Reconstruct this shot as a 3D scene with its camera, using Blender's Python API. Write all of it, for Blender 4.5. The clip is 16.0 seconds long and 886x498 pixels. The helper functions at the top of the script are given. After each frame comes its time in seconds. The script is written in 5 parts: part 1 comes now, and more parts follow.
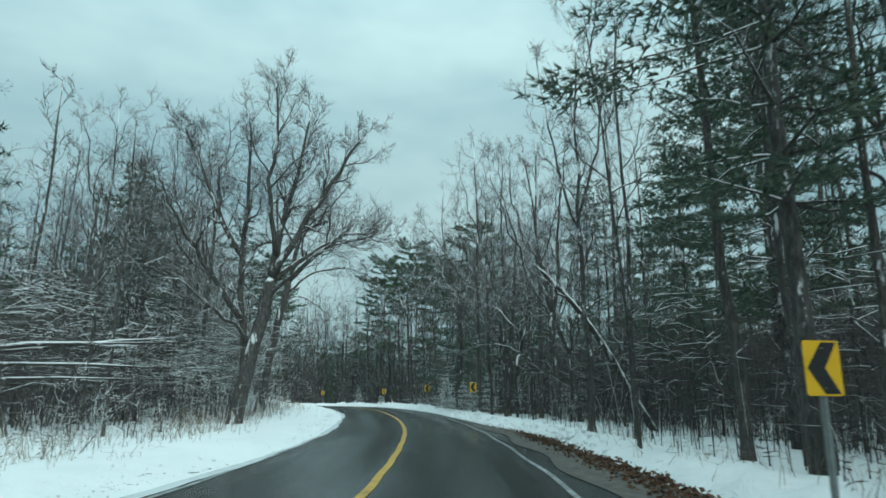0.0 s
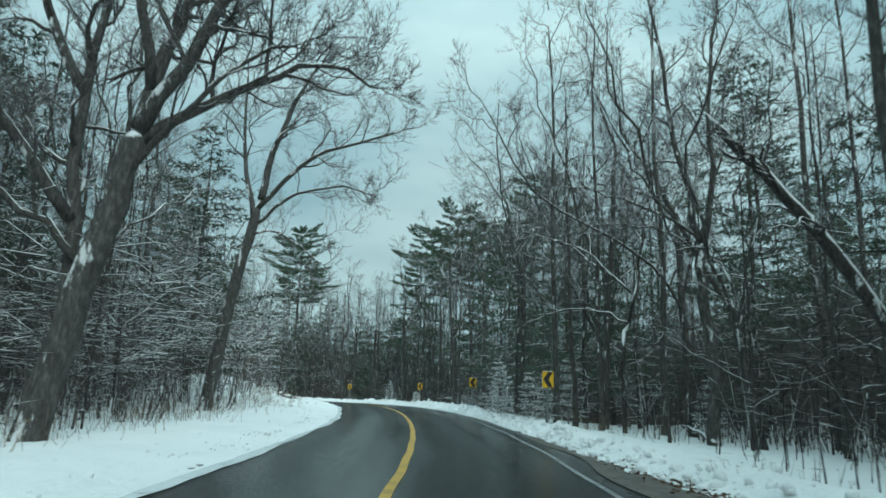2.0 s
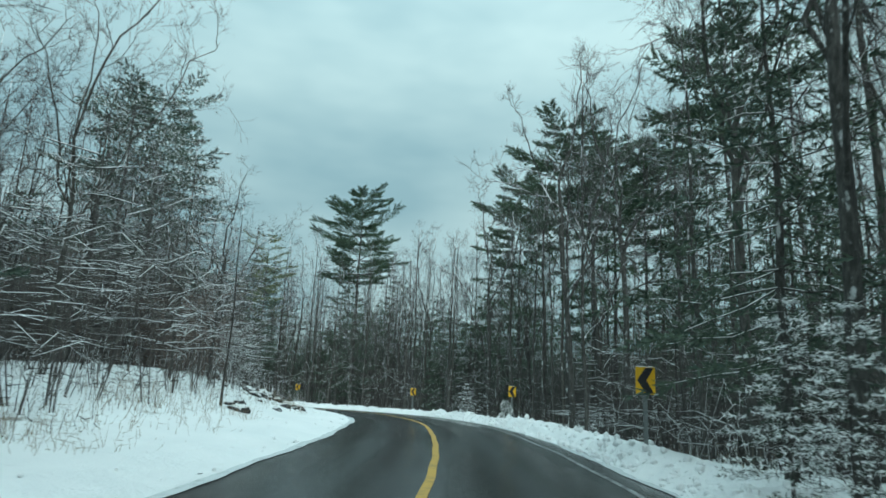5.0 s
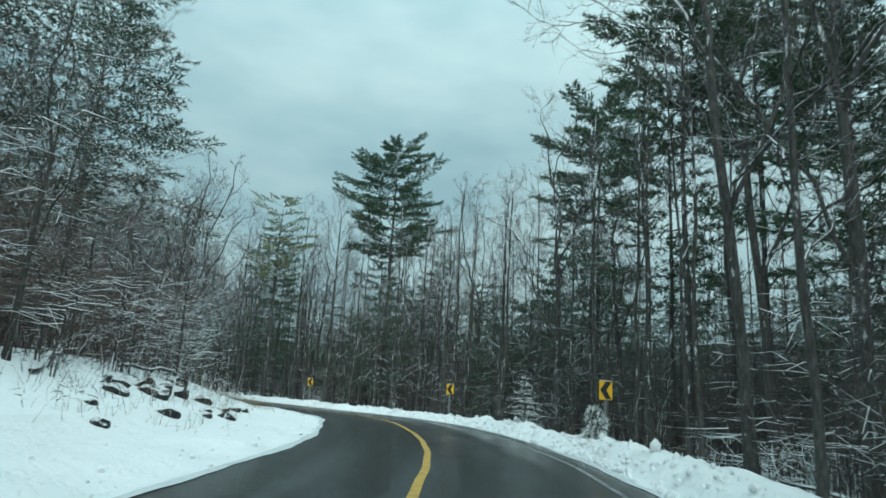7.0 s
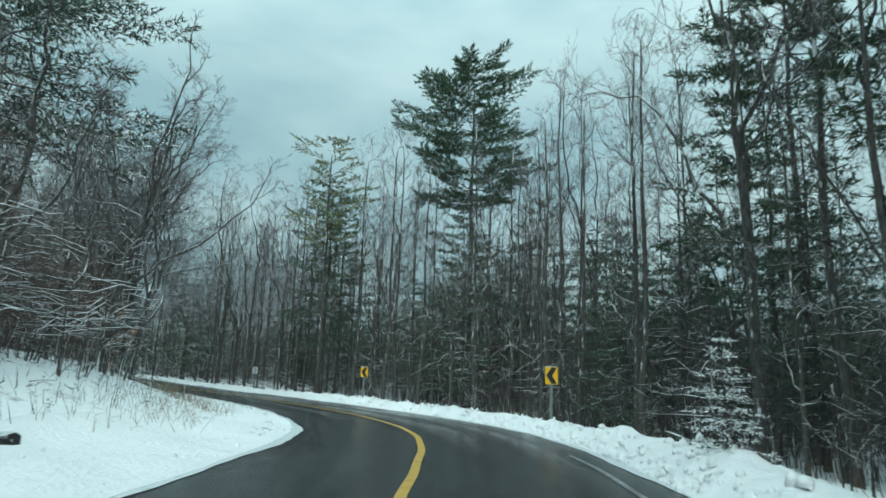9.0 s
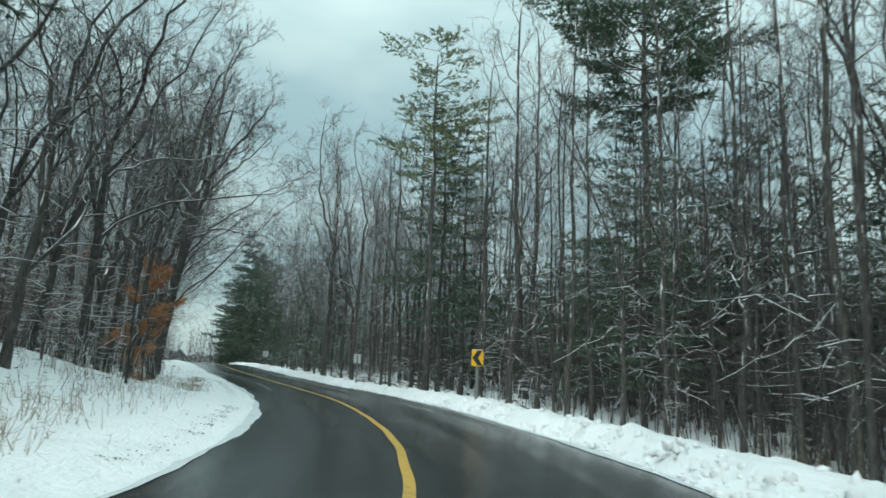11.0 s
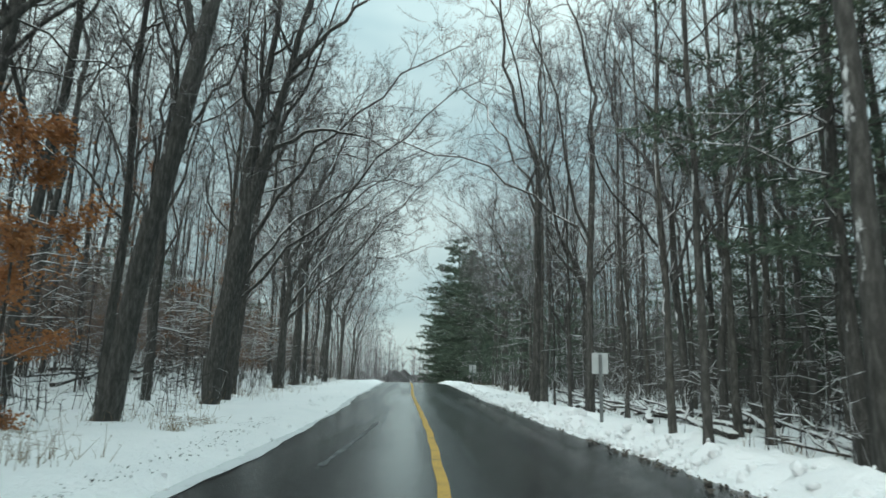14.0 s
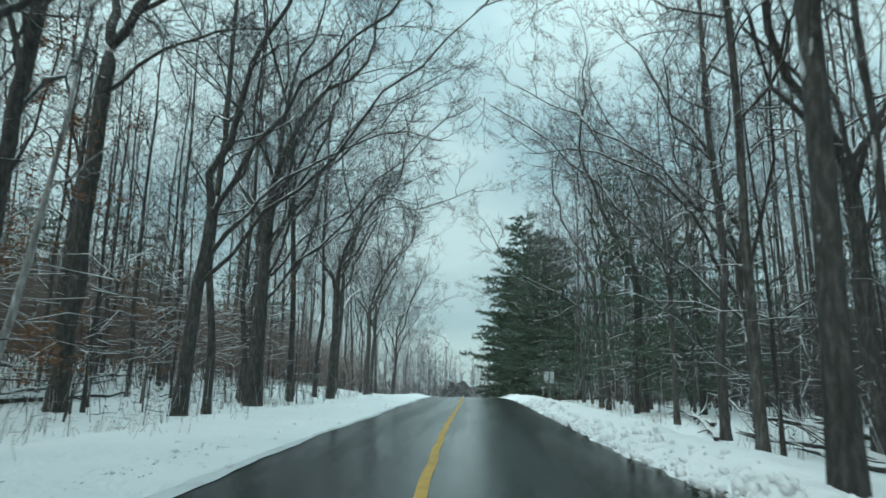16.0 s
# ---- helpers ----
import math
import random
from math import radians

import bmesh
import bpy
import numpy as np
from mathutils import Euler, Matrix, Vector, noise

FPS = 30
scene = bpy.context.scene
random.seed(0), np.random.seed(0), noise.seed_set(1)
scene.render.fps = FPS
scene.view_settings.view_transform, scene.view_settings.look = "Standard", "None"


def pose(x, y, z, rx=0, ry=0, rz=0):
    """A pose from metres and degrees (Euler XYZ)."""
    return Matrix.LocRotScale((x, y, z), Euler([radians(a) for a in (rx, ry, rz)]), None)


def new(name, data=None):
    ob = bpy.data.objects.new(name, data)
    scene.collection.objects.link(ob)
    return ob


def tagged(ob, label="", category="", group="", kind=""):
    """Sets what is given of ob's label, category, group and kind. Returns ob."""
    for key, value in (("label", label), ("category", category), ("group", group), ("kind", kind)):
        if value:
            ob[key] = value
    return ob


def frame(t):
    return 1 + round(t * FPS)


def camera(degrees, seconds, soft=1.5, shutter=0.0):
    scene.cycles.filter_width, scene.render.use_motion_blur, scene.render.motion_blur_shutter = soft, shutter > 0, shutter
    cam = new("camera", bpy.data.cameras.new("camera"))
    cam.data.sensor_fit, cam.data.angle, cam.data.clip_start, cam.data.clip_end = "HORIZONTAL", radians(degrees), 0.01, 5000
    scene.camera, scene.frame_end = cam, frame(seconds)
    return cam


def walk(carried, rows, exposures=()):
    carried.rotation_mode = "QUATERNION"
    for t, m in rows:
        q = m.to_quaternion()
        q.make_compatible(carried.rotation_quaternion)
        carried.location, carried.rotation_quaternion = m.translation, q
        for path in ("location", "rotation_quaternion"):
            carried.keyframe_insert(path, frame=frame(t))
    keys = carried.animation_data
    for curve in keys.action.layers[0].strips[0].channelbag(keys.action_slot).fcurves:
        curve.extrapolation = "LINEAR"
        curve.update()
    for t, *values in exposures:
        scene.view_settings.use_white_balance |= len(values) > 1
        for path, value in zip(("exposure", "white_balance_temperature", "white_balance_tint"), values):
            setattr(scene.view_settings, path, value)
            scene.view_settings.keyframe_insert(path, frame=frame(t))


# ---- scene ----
# ---- camera ----
cam = camera(67.0, 16.0, soft=1.65, shutter=0.2)
ROWS = [
    (0, 2.220, 2.818, 0.815, 2.30, 13.02, 0.22),
    (0.5, 1.972, 7.415, 0.816, 3.13, 12.94, 0.77),
    (1, 1.806, 11.918, 0.839, 4.34, 12.84, 1.29),
    (1.5, 1.633, 16.395, 0.881, 5.62, 12.83, 1.59),
    (2, 1.397, 20.863, 0.937, 6.87, 12.81, 1.88),
    (2.5, 1.067, 25.319, 1.004, 8.25, 12.80, 1.84),
    (3, 0.632, 29.749, 1.079, 9.70, 12.85, 1.75),
    (3.5, 0.095, 34.138, 1.160, 11.32, 12.96, 2.02),
    (4, -0.535, 38.477, 1.243, 12.87, 12.98, 2.35),
    (4.2, -0.809, 40.199, 1.276, 13.47, 12.98, 2.64),
    (6.3, -4.290, 57.901, 1.600, 18.35, 12.90, 2.70),
    (6.5, -4.674, 59.568, 1.627, 18.98, 12.81, 3.21),
    (7, -5.682, 63.730, 1.687, 20.64, 12.64, 3.34),
    (7.5, -6.775, 67.883, 1.739, 22.65, 12.45, 3.31),
    (8, -7.976, 72.018, 1.783, 24.89, 12.22, 3.21),
    (8.2, -8.493, 73.662, 1.799, 25.80, 12.17, 3.05),
    (10.3, -15.708, 90.058, 1.887, 38.65, 10.38, 1.71),
    (10.5, -16.607, 91.482, 1.890, 40.07, 10.52, 2.20),
    (11, -19.037, 94.889, 1.893, 44.40, 10.46, 2.25),
    (11.5, -21.736, 98.065, 1.893, 48.71, 10.56, 2.25),
    (12, -24.704, 100.999, 1.893, 52.69, 10.74, 2.10),
    (12.5, -27.929, 103.699, 1.893, 56.17, 10.89, 1.77),
    (13, -31.396, 106.190, 1.897, 59.09, 11.03, 1.66),
    (13.5, -35.085, 108.516, 1.906, 61.73, 11.19, 1.48),
    (14, -38.979, 110.734, 1.925, 64.11, 11.37, 1.31),
    (14.5, -43.073, 112.908, 1.955, 66.19, 11.56, 1.36),
    (15, -47.384, 115.091, 2.002, 67.77, 11.79, 1.18),
    (15.5, -51.963, 117.309, 2.067, 68.80, 11.99, 0.99),
    (16, -56.921, 119.528, 2.157, 69.36, 12.28, 0.75),
]
EXPOSURES = [(0, -0.2, 6150, 0), (8, -0.17, 6200, 1), (10.5, -0.05, 6450, 4), (12.5, 0.06, 6950, 13), (13.7, 0.11, 6900, 12), (14.6, 0.12, 6610, 8), (15.2, 0.08, 6560, 7.5), (16, 0.0, 6330, 4)]
PATH = []
for t, x, y, z, w, p, r in ROWS:
    m = pose(0, 0, 0, 0, 0, w) @ pose(0, 0, 0, 90 + p) @ pose(0, 0, 0, 0, 0, r)
    m.translation = (x, y, z)
    PATH.append((t, m))
walk(cam, PATH, EXPOSURES)

# ---- world and light: overcast winter sky ----
world = bpy.data.worlds.new("world")
scene.world = world
world.use_nodes = True
wn, wl = world.node_tree.nodes, world.node_tree.links
wn.clear()
SUN_EL, SUN_AZ = 38.0, 150.0
sky = wn.new("ShaderNodeTexSky")
sky.sky_type, sky.sun_disc = "NISHITA", False
sky.sun_elevation, sky.sun_rotation = radians(SUN_EL), radians(SUN_AZ)
sky_dim = wn.new("ShaderNodeVectorMath")
sky_dim.operation = "SCALE"
sky_dim.inputs["Scale"].default_value = 0.09
coord = wn.new("ShaderNodeTexCoord")
stretch = wn.new("ShaderNodeMapping")
stretch.inputs["Scale"].default_value = (1.0, 1.0, 2.6)
cloud = wn.new("ShaderNodeTexNoise")
cloud.inputs["Scale"].default_value, cloud.inputs["Detail"].default_value = 2.2, 4.0
cloud.inputs["Roughness"].default_value = 0.5
ramp = wn.new("ShaderNodeValToRGB")
ramp.color_ramp.elements[0].position, ramp.color_ramp.elements[0].color = 0.37, (0.40, 0.60, 0.65, 1)
ramp.color_ramp.elements[1].position, ramp.color_ramp.elements[1].color = 0.62, (0.67, 0.87, 0.88, 1)
over = wn.new("ShaderNodeMix")
over.data_type = "RGBA"
over.inputs["Factor"].default_value = 0.86
back = wn.new("ShaderNodeBackground")
back.inputs["Strength"].default_value = 1.0
wout = wn.new("ShaderNodeOutputWorld")
wl.new(coord.outputs["Generated"], stretch.inputs["Vector"])
wl.new(stretch.outputs["Vector"], cloud.inputs["Vector"])
wl.new(cloud.outputs["Fac"], ramp.inputs["Fac"])
wl.new(sky.outputs["Color"], sky_dim.inputs[0])
wl.new(sky_dim.outputs["Vector"], over.inputs["A"])
wl.new(ramp.outputs["Color"], over.inputs["B"])
rise = wn.new("ShaderNodeSeparateXYZ")
lift = wn.new("ShaderNodeMath")
lift.operation = "MULTIPLY_ADD"
lift.inputs[1].default_value, lift.inputs[2].default_value = 1.6, 0.84
high = wn.new("ShaderNodeMath")
high.operation = "MAXIMUM"
high.inputs[1].default_value = 0.0
wl.new(coord.outputs["Generated"], rise.inputs[0])
wl.new(rise.outputs["Z"], high.inputs[0])
square = wn.new("ShaderNodeMath")
square.operation = "MULTIPLY"
wl.new(high.outputs[0], square.inputs[0])
wl.new(high.outputs[0], square.inputs[1])
wl.new(square.outputs[0], lift.inputs[0])
wl.new(lift.outputs[0], back.inputs["Strength"])
wl.new(over.outputs["Result"], back.inputs["Color"])
wl.new(back.outputs["Background"], wout.inputs["Surface"])

sun_data = bpy.data.lights.new("sun", "SUN")
sun_data.energy, sun_data.angle, sun_data.color = 2.0, radians(40), (0.93, 1.0, 1.0)
sun_ob = new("sun", sun_data)
sun_ob.rotation_euler = (radians(90 - SUN_EL), 0, radians(180 - SUN_AZ))


# ---- materials ----
def material(name, base, rough=0.7):
    """A node material; gives back the material, its nodes, its links and the main shader."""
    mat = bpy.data.materials.new(name)
    mat.use_nodes = True
    n, l = mat.node_tree.nodes, mat.node_tree.links
    b = n["Principled BSDF"]
    b.inputs["Base Color"].default_value = (*base, 1)
    b.inputs["Roughness"].default_value = rough
    return mat, n, l, b


def noise_node(n, l, scale, detail=4.0, rough=0.55, stretch=None, coords="Object"):
    tc = n.new("ShaderNodeTexCoord")
    out = tc.outputs[coords]
    if stretch:
        mp = n.new("ShaderNodeMapping")
        mp.inputs["Scale"].default_value = stretch
        l.new(out, mp.inputs["Vector"])
        out = mp.outputs["Vector"]
    t = n.new("ShaderNodeTexNoise")
    t.inputs["Scale"].default_value, t.inputs["Detail"].default_value, t.inputs["Roughness"].default_value = scale, detail, rough
    l.new(out, t.inputs["Vector"])
    return t.outputs["Fac"]


def ramp_node(n, l, fac, stops):
    r = n.new("ShaderNodeValToRGB")
    while len(r.color_ramp.elements) < len(stops):
        r.color_ramp.elements.new(0.5)
    for e, (at, col) in zip(r.color_ramp.elements, stops):
        e.position, e.color = at, (*col, 1) if not isinstance(col, float) else (col, col, col, 1)
    l.new(fac, r.inputs["Fac"])
    return r.outputs["Color"]


def maths(n, l, op, a, b, clamp=False):
    m = n.new("ShaderNodeMath")
    m.operation, m.use_clamp = op, clamp
    for k, v in enumerate((a, b)):
        if isinstance(v, (int, float)):
            m.inputs[k].default_value = v
        else:
            l.new(v, m.inputs[k])
    return m.outputs[0]


def mixed(n, l, fac, a, b):
    m = n.new("ShaderNodeMix")
    m.data_type = "RGBA"
    for key, v in (("Factor", fac), ("A", a), ("B", b)):
        if isinstance(v, tuple):
            m.inputs[key].default_value = (*v, 1)
        elif isinstance(v, (int, float)):
            m.inputs[key].default_value = v
        else:
            l.new(v, m.inputs[key])
    return m.outputs["Result"]


def bump(n, l, b, height, strength, distance):
    u = n.new("ShaderNodeBump")
    u.inputs["Strength"].default_value, u.inputs["Distance"].default_value = strength, distance
    l.new(height, u.inputs["Height"])
    l.new(u.outputs["Normal"], b.inputs["Normal"])


SNOW = (0.88, 0.895, 0.90)


def bark(name, dark, light, snow_from, patch=0.35, scale=6.0, blotch=0.38, plastered=0.85):
    """Bark, grained along the stem, with snow lying on what faces up. snow_from: how level a face must be to hold it."""
    mat, n, l, b = material(name, dark, 0.9)
    grain = noise_node(n, l, scale * 2.2, 6, 0.68, (1.0, 1.0, 0.24))
    blot = noise_node(n, l, 0.9, 5, 0.65)
    col = ramp_node(n, l, grain, [(0.35, tuple(0.5 * c for c in dark)), (0.49, dark), (0.66, light)])
    rnd = n.new("ShaderNodeObjectInfo").outputs["Random"]
    tone = maths(n, l, "MULTIPLY_ADD", blot, 0.5)
    tone = maths(n, l, "ADD", tone, maths(n, l, "MULTIPLY", rnd, 0.35))
    col = mixed(n, l, maths(n, l, "MULTIPLY", tone, blotch, True), col, tuple(0.45 * c for c in dark))
    g = n.new("ShaderNodeNewGeometry")
    sep = n.new("ShaderNodeSeparateXYZ")
    l.new(g.outputs["Normal"], sep.inputs[0])
    lie = noise_node(n, l, 2.3, 4)
    level = maths(n, l, "ADD", sep.outputs["Z"], maths(n, l, "MULTIPLY", maths(n, l, "SUBTRACT", lie, 0.5), patch * 4))
    cover = maths(n, l, "MULTIPLY", maths(n, l, "SUBTRACT", level, snow_from), 6.0, True)
    # snow driven against one side of the stem
    windward = n.new("ShaderNodeVectorMath")
    windward.operation = "DOT_PRODUCT"
    windward.inputs[1].default_value = (-0.35, -0.90, 0.2)
    l.new(g.outputs["Normal"], windward.inputs[0])
    driven = maths(n, l, "ADD", noise_node(n, l, 1.5, 7, 0.68, (1.0, 1.0, 0.45)), maths(n, l, "MULTIPLY", windward.outputs["Value"], 0.16))
    driven = ramp_node(n, l, driven, [(0.70, 0.0), (0.745, 1.0)])
    cover = maths(n, l, "MAXIMUM", cover, maths(n, l, "MULTIPLY", driven, plastered))
    l.new(mixed(n, l, cover, col, SNOW), b.inputs["Base Color"])
    bump(n, l, b, grain, 1.0, 0.09)
    return mat


BARK = bark("bark", (0.080, 0.077, 0.070), (0.185, 0.178, 0.162), 0.50, 0.2)
BARK_PALE = bark("bark_pale", (0.09, 0.085, 0.075), (0.22, 0.21, 0.185), 0.55, 0.2)
TWIG = bark("twig", (0.15, 0.137, 0.140), (0.29, 0.268, 0.266), 0.70, 0.2, 9.0, plastered=0.0)
BRUSH = bark("brush_bark", (0.135, 0.124, 0.116), (0.26, 0.24, 0.222), 1.6, 0.1, 9.0, plastered=0.0)
TWIG_RED = bark("twig_red", (0.205, 0.152, 0.132), (0.34, 0.255, 0.22), 1.3, 0.2, 9.0, plastered=0.0)
TWIG_SNOWY = bark("twig_snowy", (0.045, 0.040, 0.037), (0.11, 0.10, 0.09), 0.55, 0.22, 9.0)
BIRCH = bark("birch_bark", (0.34, 0.33, 0.315), (0.82, 0.81, 0.79), 0.7, 0.3, 2.6, 0.2)
LOG_SNOW = bark("log_snowy", (0.05, 0.045, 0.04), (0.13, 0.115, 0.10), 0.15, 0.16, plastered=0.85)


SAPLING_BARK = bark("sapling_bark", (0.06, 0.055, 0.05), (0.14, 0.125, 0.11), 0.42, 0.2, plastered=0.3)
STEM = bark("stem_bark", (0.055, 0.052, 0.048), (0.125, 0.118, 0.106), 1.6, 0.1, 9.0, plastered=0.5)


def needles(name, dark, light, snow_from):
    mat, n, l, b = material(name, dark, 0.75)
    blot = noise_node(n, l, 1.6, 3)
    fine = n.new("ShaderNodeNewGeometry")
    col = ramp_node(n, l, maths(n, l, "ADD", maths(n, l, "MULTIPLY", blot, 0.7), maths(n, l, "MULTIPLY", fine.outputs["Random Per Island"], 0.35)), [(0.3, dark), (0.75, light)])
    sep = n.new("ShaderNodeSeparateXYZ")
    l.new(fine.outputs["Normal"], sep.inputs[0])
    lie = noise_node(n, l, 1.2, 4)
    level = maths(n, l, "ADD", sep.outputs["Z"], maths(n, l, "MULTIPLY", maths(n, l, "SUBTRACT", lie, 0.5), 3.0))
    cover = maths(n, l, "MULTIPLY", maths(n, l, "SUBTRACT", level, snow_from), 5.0, True)
    l.new(mixed(n, l, cover, col, SNOW), b.inputs["Base Color"])
    return mat


PINE = needles("pine_needles", (0.032, 0.068, 0.045), (0.092, 0.140, 0.074), 1.4)
PINE_YELLOW = needles("pine_needles_pale", (0.085, 0.115, 0.05), (0.23, 0.25, 0.11), 1.3)
HEMLOCK = needles("hemlock_needles", (0.042, 0.072, 0.055), (0.105, 0.142, 0.094), 1.6)
HEMLOCK_SNOWY = needles("snowy_needles", (0.028, 0.050, 0.038), (0.070, 0.098, 0.066), 0.62)

PINE_SNOWY = needles("pine_needles_snowy", (0.04, 0.065, 0.05), (0.09, 0.12, 0.08), 0.30)


def snow_material():
    mat, n, l, b = material("snow", SNOW, 0.6)
    big, fine = noise_node(n, l, 0.55, 5), noise_node(n, l, 9.0, 6, 0.65)
    dirt = noise_node(n, l, 1.7, 6, 0.7)
    col = ramp_node(n, l, big, [(0.3, (0.87, 0.89, 0.90)), (0.7, (0.94, 0.95, 0.955))])
    speck = ramp_node(n, l, dirt, [(0.66, 0.0), (0.74, 1.0)])
    col = mixed(n, l, maths(n, l, "MULTIPLY", speck, 0.35), col, (0.30, 0.27, 0.23))
    l.new(col, b.inputs["Base Color"])
    b.inputs["Specular IOR Level"].default_value = 0.25
    bump(n, l, b, maths(n, l, "ADD", maths(n, l, "MULTIPLY", big, 2.0), maths(n, l, "MULTIPLY", fine, 0.7)), 0.7, 0.2)
    return mat


def floor_material():
    """Snow of the woods' floor, with leaf litter and dead stalks showing through."""
    mat, n, l, b = material("wood_floor_snow", SNOW, 0.75)
    litter = noise_node(n, l, 0.9, 8, 0.72)
    fine = noise_node(n, l, 7.0, 5, 0.6)
    show = ramp_node(n, l, litter, [(0.585, 0.0), (0.67, 1.0)])
    leaf = ramp_node(n, l, fine, [(0.3, (0.055, 0.036, 0.022)), (0.7, (0.17, 0.12, 0.075))])
    white = ramp_node(n, l, fine, [(0.25, (0.77, 0.80, 0.81)), (0.75, (0.89, 0.905, 0.91))])
    l.new(mixed(n, l, maths(n, l, "MULTIPLY", show, 0.7), white, leaf), b.inputs["Base Color"])
    bump(n, l, b, maths(n, l, "ADD", litter, maths(n, l, "MULTIPLY", fine, 0.3)), 0.6, 0.15)
    return mat


def asphalt_material():
    """Asphalt: UV runs across the road (u, metres from the line) and along it (v, metres)."""
    mat, n, l, b = material("asphalt", (0.05, 0.05, 0.05), 0.5)
    uv = n.new("ShaderNodeUVMap")
    mp = n.new("ShaderNodeMapping")
    mp.inputs["Scale"].default_value = (1.0, 0.045, 1.0)
    l.new(uv.outputs["UV"], mp.inputs["Vector"])
    streak = n.new("ShaderNodeTexNoise")
    streak.inputs["Scale"].default_value, streak.inputs["Detail"].default_value = 1.1, 5.0
    l.new(mp.outputs["Vector"], streak.inputs["Vector"])
    wide = n.new("ShaderNodeTexNoise")
    wide.inputs["Scale"].default_value, wide.inputs["Detail"].default_value = 0.11, 3.0
    l.new(uv.outputs["UV"], wide.inputs["Vector"])
    grit = noise_node(n, l, 60.0, 3, 0.7)
    sep = n.new("ShaderNodeSeparateXYZ")
    l.new(uv.outputs["UV"], sep.inputs[0])
    # two wheel tracks a lane, worn and dried paler than the wet band between
    wave = maths(n, l, "COSINE", maths(n, l, "MULTIPLY", sep.outputs["X"], 3.7), 0)
    wet = maths(n, l, "ADD", maths(n, l, "MULTIPLY", wave, 0.085), streak.outputs["Fac"])
    wet = maths(n, l, "ADD", wet, maths(n, l, "MULTIPLY", maths(n, l, "SUBTRACT", wide.outputs["Fac"], 0.5), 0.4))
    dry = ramp_node(n, l, wet, [(0.38, 0.0), (0.64, 1.0)])
    # blacker surface colour past the bend, blended in along the road
    fresh = maths(n, l, "MULTIPLY", maths(n, l, "SUBTRACT", sep.outputs["Y"], 112.0), 0.04, True)
    pale = mixed(n, l, fresh, (0.042, 0.047, 0.048), (0.015, 0.017, 0.018))
    col = mixed(n, l, dry, (0.013, 0.015, 0.016), pale)
    col = mixed(n, l, maths(n, l, "MULTIPLY", grit, 0.5), col, (0.028, 0.030, 0.030))
    l.new(col, b.inputs["Base Color"])
    l.new(ramp_node(n, l, dry, [(0.0, 0.15), (1.0, 0.27)]), b.inputs["Roughness"])
    b.inputs["Specular IOR Level"].default_value = 0.38
    bump(n, l, b, grit, 0.25, 0.006)
    return mat


def paint_material(name, base, wear_from, wear_to, under):
    mat, n, l, b = material(name, base, 0.6)
    w = noise_node(n, l, 2.2, 8, 0.75)
    f = noise_node(n, l, 25.0, 4)
    worn = ramp_node(n, l, maths(n, l, "ADD", maths(n, l, "MULTIPLY", w, 0.8), maths(n, l, "MULTIPLY", f, 0.25)), [(wear_from, 0.0), (wear_to, 1.0)])
    l.new(mixed(n, l, worn, base, under), b.inputs["Base Color"])
    return mat


def speckled(name, a, c, scale, rough=0.85, height=0.02):
    mat, n, l, b = material(name, a, rough)
    f = noise_node(n, l, scale, 6, 0.65)
    l.new(ramp_node(n, l, f, [(0.3, a), (0.7, c)]), b.inputs["Base Color"])
    bump(n, l, b, f, 0.6, height)
    return mat


SNOW_MAT, FLOOR_MAT, ASPHALT = snow_material(), floor_material(), asphalt_material()
YELLOW_LINE = paint_material("yellow_paint", (0.52, 0.31, 0.05), 0.51, 0.78, (0.10, 0.085, 0.05))
WHITE_LINE = paint_material("white_paint", (0.46, 0.48, 0.48), 0.40, 0.60, (0.07, 0.075, 0.075))
SLUSH = paint_material("slush", (0.58, 0.61, 0.62), 0.56, 0.74, (0.16, 0.165, 0.17))
SALT = paint_material("dried_salt", (0.20, 0.21, 0.21), 0.40, 0.58, (0.03, 0.032, 0.033))
LITTER = speckled("leaf_litter", (0.035, 0.022, 0.015), (0.17, 0.085, 0.045), 7.0)
GRAVEL = speckled("gravel_shoulder", (0.05, 0.045, 0.04), (0.16, 0.145, 0.125), 5.0)
ROCK = speckled("rock", (0.02, 0.021, 0.022), (0.075, 0.075, 0.072), 3.0)
SIGN_YELLOW = speckled("sign_yellow", (0.72, 0.40, 0.012), (0.80, 0.46, 0.018), 4.0, 0.45, 0.0005)
SIGN_BLACK = speckled("sign_black", (0.012, 0.012, 0.013), (0.022, 0.022, 0.024), 6.0, 0.5, 0.0005)
SIGN_BACK = speckled("sign_back_aluminium", (0.44, 0.47, 0.47), (0.56, 0.59, 0.59), 3.0, 0.5, 0.0005)
STEEL = speckled("galvanised_steel", (0.13, 0.14, 0.14), (0.22, 0.24, 0.24), 12.0, 0.5, 0.001)
STALK = speckled("dry_stalk", (0.14, 0.10, 0.06), (0.30, 0.225, 0.14), 3.0)
LEAF = speckled("beech_leaf", (0.30, 0.12, 0.045), (0.46, 0.21, 0.085), 2.0)
LEAF_BROWN = speckled("oak_leaf", (0.16, 0.072, 0.034), (0.30, 0.14, 0.06), 2.0)
BACKDROP = speckled("far_woods", (0.055, 0.058, 0.058), (0.15, 0.15, 0.145), 1.3, 0.95, 0.4)
ROCK_SNOW = bark("rock_snowy", (0.018, 0.019, 0.020), (0.07, 0.07, 0.068), 0.62, 0.25)
BUSH_SNOW = needles("bush_snowy", (0.03, 0.05, 0.035), (0.07, 0.09, 0.06), -0.2)


